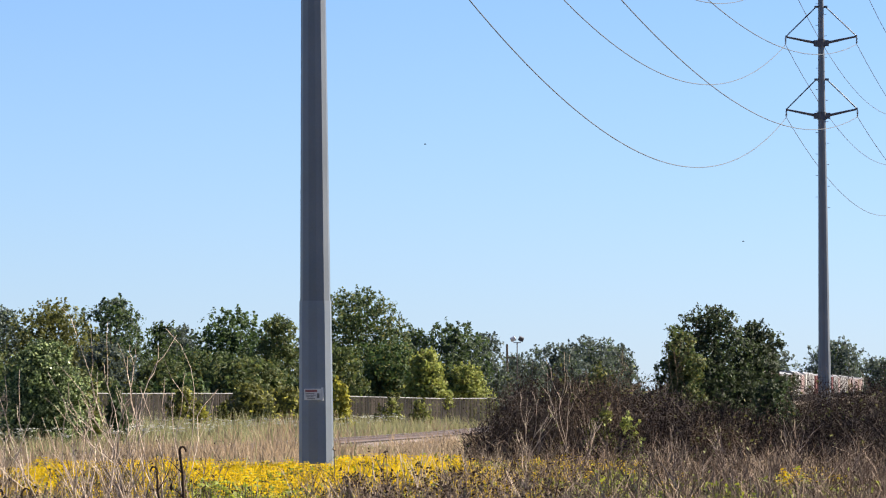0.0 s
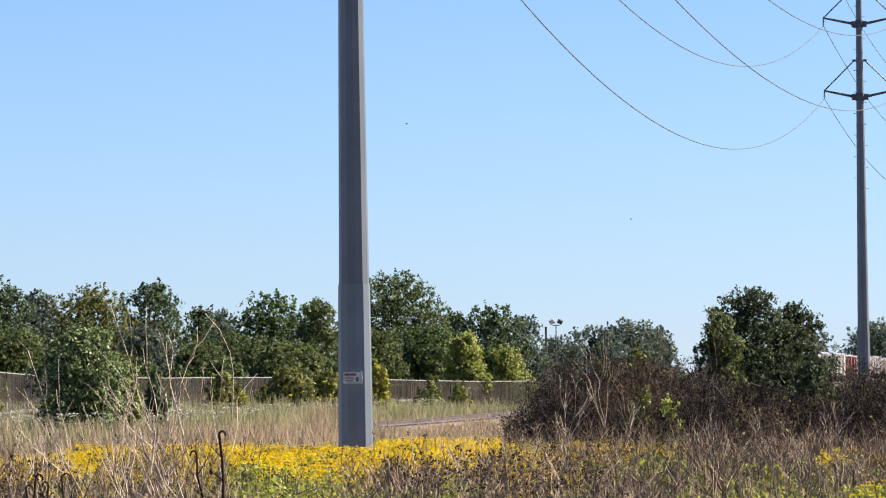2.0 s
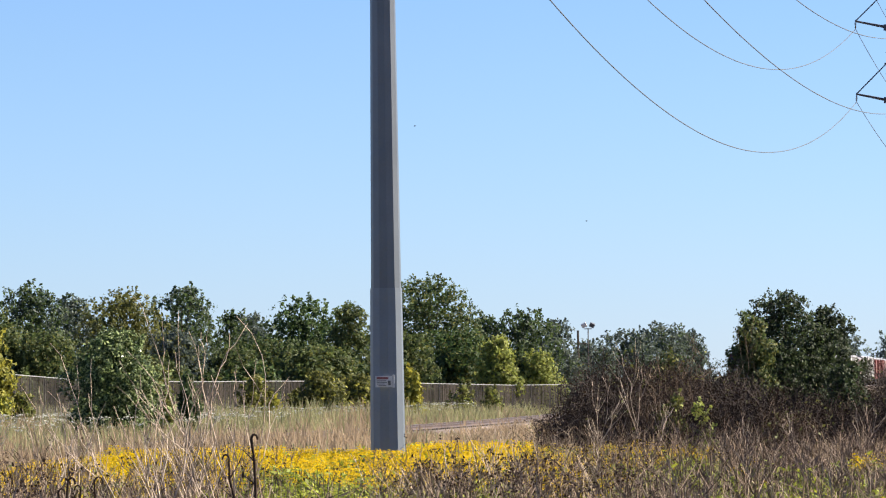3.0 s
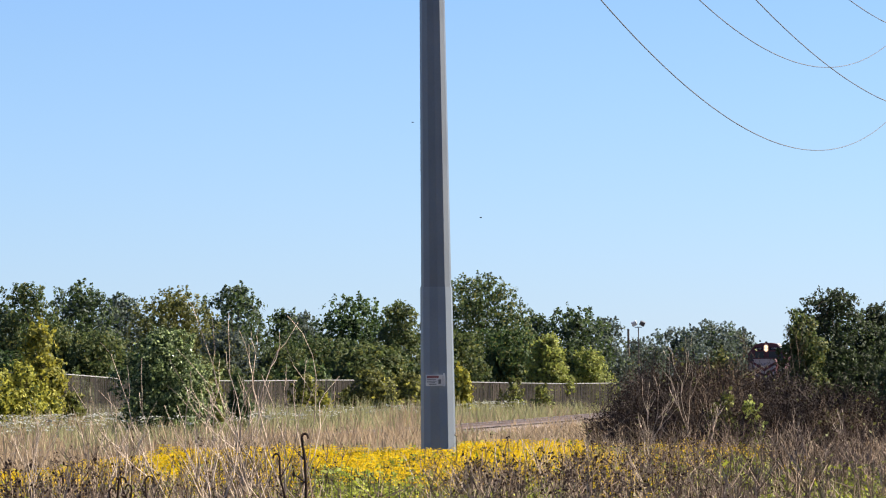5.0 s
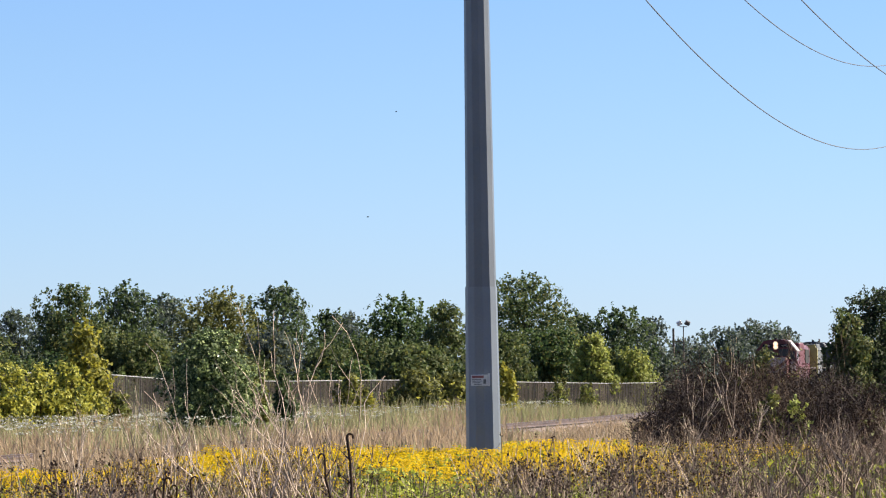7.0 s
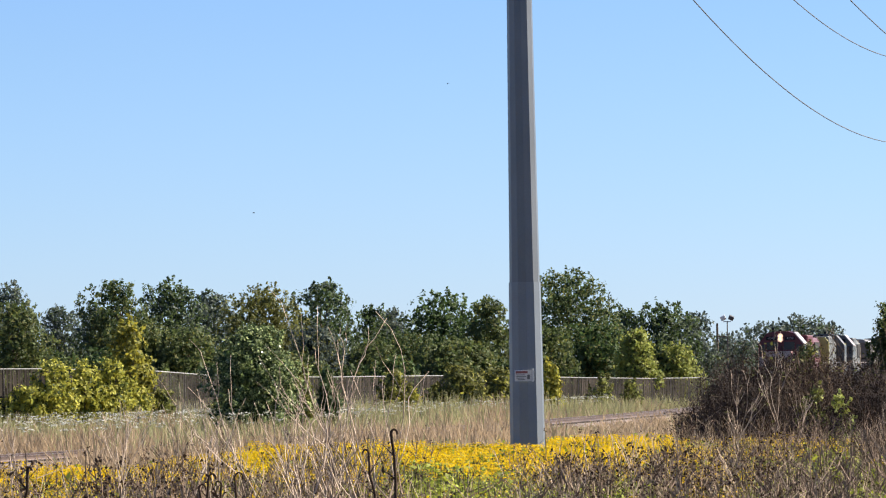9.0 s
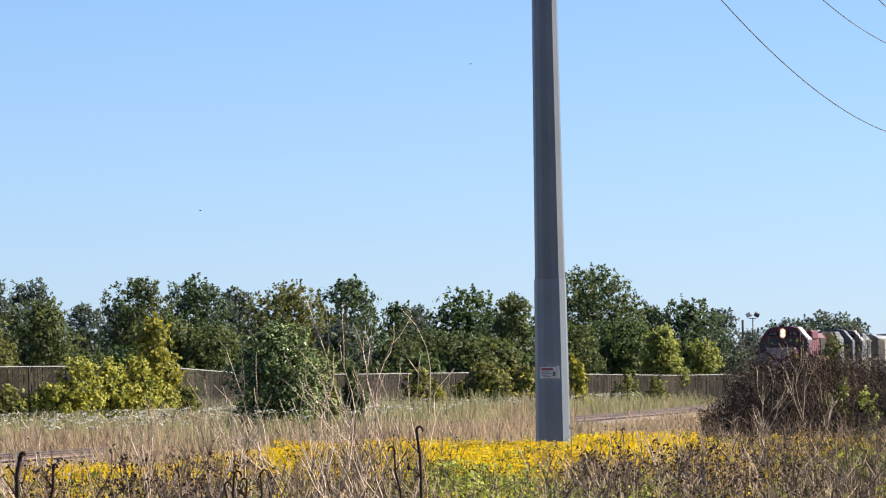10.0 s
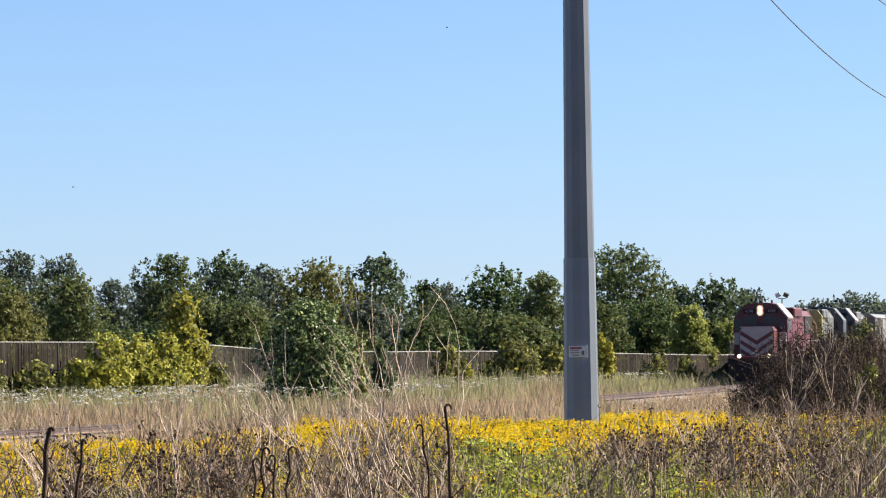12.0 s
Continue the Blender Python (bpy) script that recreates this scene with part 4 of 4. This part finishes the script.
# weak orange emission for the halo painted round the headlights
glow("lamp_halo", (1.0, 0.45, 0.12), 0.15)
glow("ditch_light", (1.0, 0.78, 0.42), 0.75)


def bogie(parent, y, axles=2):
    b = part("bogie", boxes((-1.15, -1.0, y - 1.3, y + 1.3, 0.45, 0.8), (1.0, 1.15, y - 1.3, y + 1.3, 0.45, 0.8), (-1.1, 1.1, y - 0.25, y + 0.25, 0.5, 0.85), bevel=0.03), "loco_black", parent)
    for k in range(axles):
        z = y + (k - (axles - 1) / 2) * (1.8 if axles == 2 else 1.4)
        for s in (-0.75, 0.75):
            part("wheel", tube(bmesh.new(), (s - 0.065, z, 0.48), (s + 0.065, z, 0.48), 0.48, 0.48, 18), "loco_black", b)


def locomotive(name, paint, end_paint, label, lights, end_wide=0.97):
    """Front at y = 0, body towards +y, on the rails at z = 0."""
    t = thing(name, Matrix(), label, "locomotive", "train")
    part("underframe", boxes((-1.5, 1.5, 0.5, 20.9, 1.15, 1.5), (-1.45, 1.45, 6.5, 11.0, 0.45, 1.15), bevel=0.04), "loco_black", t)
    part("pilot", prism(bmesh.new(), [(-1.5, 0.15), (1.5, 0.15), (1.55, 1.5), (-1.55, 1.5)], 0.15, 0.5), "loco_black" if lights else paint, t)
    part("coupler", boxes((-0.15, 0.15, -0.25, 0.2, 0.75, 1.05), bevel=0.04), "loco_black", t)
    part("anticlimber", boxes((-1.5, 1.5, 0.1, 0.6, 1.46, 1.62), bevel=0.03), paint, t)
    nose = part("nose", prism(bmesh.new(), [(-1.02, 1.5), (1.02, 1.5), (1.02, 3.1), (0.86, 3.32), (-0.86, 3.32), (-1.02, 3.1)], 1.3, 3.2), paint, t)
    if lights:
        part("nose_face", prism(bmesh.new(), [(-0.98, 1.64), (0.98, 1.64), (0.98, 3.08), (0.84, 3.28), (-0.84, 3.28), (-0.98, 3.08)], 1.27, 1.296), "cream", nose, "cream nose front with maroon chevrons")
        for k in range(3):
            z = 3.14 - k * 0.52
            bm = bmesh.new()
            for s in (-1, 1):
                prism(bm, [(0, z - 0.62), (s * 0.95, z - 0.02), (s * 0.95, z - 0.27), (0, z - 0.87)], 1.255, 1.267)
            part("chevron", bm, "maroon", nose)
        part("top_edge", boxes((-0.95, 0.95, 1.22, 1.32, 3.27, 3.34)), "cream", nose)
    cab = part("cab", prism(bmesh.new(), [(-1.58, 1.5), (1.58, 1.5), (1.58, 3.85), (0.95, 4.62), (0.4, 4.74), (-0.4, 4.74), (-0.95, 4.62), (-1.58, 3.85)], 3.2, 5.5), paint, t)
    part("roof_edge", prism(bmesh.new(), [(1.62, 3.78), (1.66, 3.86), (0.97, 4.69), (0.92, 4.63)], 3.1, 5.6), "cream", cab, "pale roof edge strip")
    for s in (-1, 1):
        part("windscreen", boxes((*sorted((s * 0.22, s * 0.98)), 3.17, 3.195, 3.45, 3.98)), "loco_glass", cab)
        part("corner_window", boxes((*sorted((s * 1.1, s * 1.45)), 3.17, 3.195, 3.2, 3.8)), "loco_glass", cab)
        part("side_window", boxes((*sorted((s * 1.582, s * 1.592)), 3.6, 5.1, 3.1, 3.75)), "loco_glass", cab)
        part("number_board", boxes((*sorted((s * 0.30, s * 1.02)), 3.16, 3.198, 4.12, 4.36)), "loco_black", cab)
        if lights:
            c = bpy.data.curves.new("digits", "FONT")
            c.body, c.size, c.extrude, c.align_x, c.align_y = "4190", 0.24, 0.004, "CENTER", "CENTER"
            c.materials.append(M["cream"])
            d = new("road_number", c)
            d.parent = cab
            d.matrix_basis = pose(s * 0.66, 3.15, 4.24, 90, 0, 0)
    for s in (-1, 1):
        part("hood_side_walk", boxes((*sorted((s * 1.02, s * 1.5)), 0.6, 20.8, 1.5, 1.56)), "loco_black", t)
        rail = bmesh.new()
        for y in (0.6, 1.4, 5.8, 8.0, 10.2, 12.4, 14.6, 16.8, 19.0, 20.6):
            tube(rail, (s * 1.46, y, 1.5), (s * 1.46, y, 2.5), 0.02, 0.02, 6)
        tube(rail, (s * 1.46, 0.6, 2.5), (s * 1.46, 1.4, 2.5), 0.02, 0.02, 6)
        tube(rail, (s * 1.46, 5.8, 2.5), (s * 1.46, 20.6, 2.5), 0.02, 0.02, 6)
        part("handrail", rail, "cream", t)
        # on the lead engine cream paints in light caught by the door area
        part("step_panel", boxes((*sorted((s * 1.12, s * 1.54)), 3.0, 3.19, 2.3, 3.0), bevel=0.02), "cream" if lights else paint, t)
    hood = part("long_hood", prism(bmesh.new(), [(-0.95, 1.5), (0.95, 1.5), (0.95, 4.0), (0.7, 4.35), (-0.7, 4.35), (-0.95, 4.0)], 5.5, 20.6), paint, t)
    part("hood_end", prism(bmesh.new(), [(-end_wide, 1.5), (end_wide, 1.5), (end_wide, 4.02), (end_wide - 0.25, 4.37), (0.25 - end_wide, 4.37), (-end_wide, 4.02)], 20.6, 20.9), end_paint, t)
    for k in range(12):
        y = 6.0 + k * 1.2
        for s in (-1, 1):
            part("hood_door", boxes((*sorted((s * 0.95, s * 0.975)), y, y + 1.1, 1.7, 3.7)), paint, hood)
    for s in (-1, 1):
        part("radiator", boxes((*sorted((s * 0.96, s * 1.02)), 16.6, 20.0, 2.9, 4.0)), "loco_black", hood)
    part("dynamic_brake", boxes((-1.1, 1.1, 11.0, 14.6, 3.9, 4.5), bevel=0.08), paint, hood)
    for y in (17.2, 19.0):
        part("roof_fan", tube(bmesh.new(), (0, y, 4.33), (0, y, 4.5), 0.62, 0.62, 20), "loco_black", hood)
    part("exhaust_stack", boxes((-0.2, 0.2, 8.2, 8.7, 4.3, 4.62)), "loco_black", hood)
    part("horn", tube(bmesh.new(), (-0.55, 3.5, 4.9), (-0.55, 4.1, 4.9), 0.09, 0.03, 8), "loco_black", cab)
    part("antenna", boxes((-0.12, 0.05, 3.5, 4.2, 4.72, 4.86)), "loco_black", cab)
    lamp = part("headlight_housing", boxes((-0.2, 0.2, 3.06, 3.2, 4.0, 4.56), bevel=0.03), "loco_black", cab)
    for z in (4.16, 4.40):
        if lights:
            # glowing ring added for the headlight's orange halo, no part of the lamp
            part("reflector", tube(bmesh.new(), (0, 3.02, z), (0, 3.057, z), 0.20, 0.16, 18), "lamp_halo", lamp)
        part("headlight", tube(bmesh.new(), (0, 3.0, z), (0, 3.058, z), 0.115, 0.12, 16), "headlight" if lights else "loco_glass", lamp)
    for s in (-1, 1):
        part("ditch_light", tube(bmesh.new(), (s * 0.88, 0.02, 1.62), (s * 0.88, 0.1, 1.62), 0.11, 0.12, 14), "ditch_light" if lights else "loco_glass", t)
    bogie(t, 3.6, 3)
    bogie(t, 17.2, 3)
    return t


def box_car(paint, roof, label, high):
    t = thing("freight_car", Matrix(), label, "freight car", "train")
    body = part("body", prism(bmesh.new(), [(-1.5, 1.0), (1.5, 1.0), (1.5, high - 0.35), (-1.5, high - 0.35)], 0.6, 16.2), paint, t)
    part("roof", prism(bmesh.new(), [(-1.55, high - 0.36), (1.55, high - 0.36), (1.1, high - 0.08), (0, high), (-1.1, high - 0.08)], 0.5, 16.3), roof, t)
    for s in (-1, 1):
        part("door", boxes((*sorted((s * 1.5, s * 1.57)), 6.6, 9.8, 1.1, high - 0.5)), paint, body)
        for k in range(14):
            y = 0.9 + k * 1.14
            if not 6.0 < y < 10.0:
                part("rib", boxes((*sorted((s * 1.5, s * 1.56)), y, y + 0.12, 1.0, high - 0.4)), paint, body)
    part("underframe", boxes((-1.3, 1.3, 0.2, 16.6, 0.85, 1.05), (-0.15, 0.15, -0.2, 17.0, 0.75, 1.0)), "loco_black", t)
    bogie(t, 2.6)
    bogie(t, 14.2)
    return t


def bird(label):
    t = thing("bird", Matrix(), label, "bird", "birds")
    body = bmesh.new()
    bmesh.ops.create_icosphere(body, subdivisions=2, radius=1, matrix=Matrix.Diagonal((0.025, 0.075, 0.028, 1)))
    part("body", body, "loco_black", t)
    for s in (-1, 1):
        w = bmesh.new()
        prism(w, [(s * 0.014, 0.0), (s * 0.055, 0.03), (s * 0.10, 0.018), (s * 0.055, 0.02)], -0.02, 0.022)
        part("wing", w, "loco_black", t)
    return t


BIRDS = [bird("small dark bird gliding high over the field"), bird("small dark bird flying past the trees")]
LOCOS = [locomotive("lead_locomotive", "maroon", "maroon", "maroon diesel locomotive with cream chevron nose and lit headlights", True),
         locomotive("second_locomotive", "loco_grey", "loco_yellow", "faded grey diesel locomotive with a yellow end, running backwards", False, 1.55),
         locomotive("third_locomotive", "loco_grey", "car_tan", "grimy grey diesel locomotive with weathered flanks", False)]
CAR_KINDS = [box_car("car_tan", "car_grey", "tan freight car with weathered orange side", 4.4), box_car("car_red", "car_grey", "faded red box car in the train", 4.6),
             box_car("car_pink", "car_grey", "sun-bleached pinkish freight car in the train", 4.5), box_car("car_white", "car_grey", "dirty white freight car in the train", 4.75)]
CAR_KINDS.append(box_car("car_dim", "car_grey", "grimy dark grey freight car behind the locomotives", 4.5))
CARS = [CAR_KINDS[k] for k in (4, 0, 3, 2, 1)]
for k in range(33):
    CARS.append(copy_thing(CAR_KINDS[(4, 4, 0, 3, 3, 2, 3, 3, 3, 1, 1, 1, 2, 1, 1, 1, 3, 3, 2, 3, 3, 3, 3)[k] if k < 23 else (2, 2, 3, 2, 2, 0)[k % 6]], Matrix()))

# distance ahead of the train's front along the straight track, time by time
TRAIN_FRONT = [(0.0, 484), (1.0, 464), (2.0, 444), (3.0, 424), (4.0, 404), (5.0, 384.5), (6.0, 364), (7.0, 345), (8.0, 327), (9.0, 310), (10.0, 292.5), (11.0, 276.5), (12.0, 259.5)]


BIRD_HIGH = [(0.0, -1.0, 17.0, 70), (2.5, -5.0, 17.3, 70), (5.5, -9.8, 17.6, 75), (6.5, -11.9, 17.9, 60), (8.0, -12.4, 19.0, 20), (9.5, -11.5, 20.0, 20), (10.5, -12.6, 21.1, 50), (12.0, -15.0, 21.5, 75)]
BIRD_LOW = [(0.0, 17.5, 11.2, 85), (2.5, 6.5, 11.6, 85), (7.0, -14.0, 12.1, 85), (12.0, -37.1, 12.5, 85)]


def motions():
    heading = -math.degrees(math.atan(0.115))
    along = Vector((0.115, 1, 0)).normalized()

    across = Vector((along.y, -along.x, 0))

    def run(ob, back, turned=0.0, out=0.0):
        rows = []
        for t, d in TRAIN_FRONT:
            p = track_point(d) + along * back + across * out
            rows.append((t, pose(p.x, p.y, RAIL_TOP, 0, 0, heading + turned)))
        walk(ob, rows)

    walk(BIRDS[0], [(t, pose(x, 260, z, 0, 0, turn)) for t, x, z, turn in BIRD_HIGH])
    walk(BIRDS[1], [(t, pose(x, 260, z, 0, 0, turn)) for t, x, z, turn in BIRD_LOW])
    run(LOCOS[0], 0, -1.4)
    run(LOCOS[1], 42.4, 180, 0.5)
    run(LOCOS[2], 43.0, 0.0, 0.5)
    for k, car in enumerate(CARS):
        run(car, 64.5 + k * 17.2, 0.0, 0.5)


motions()
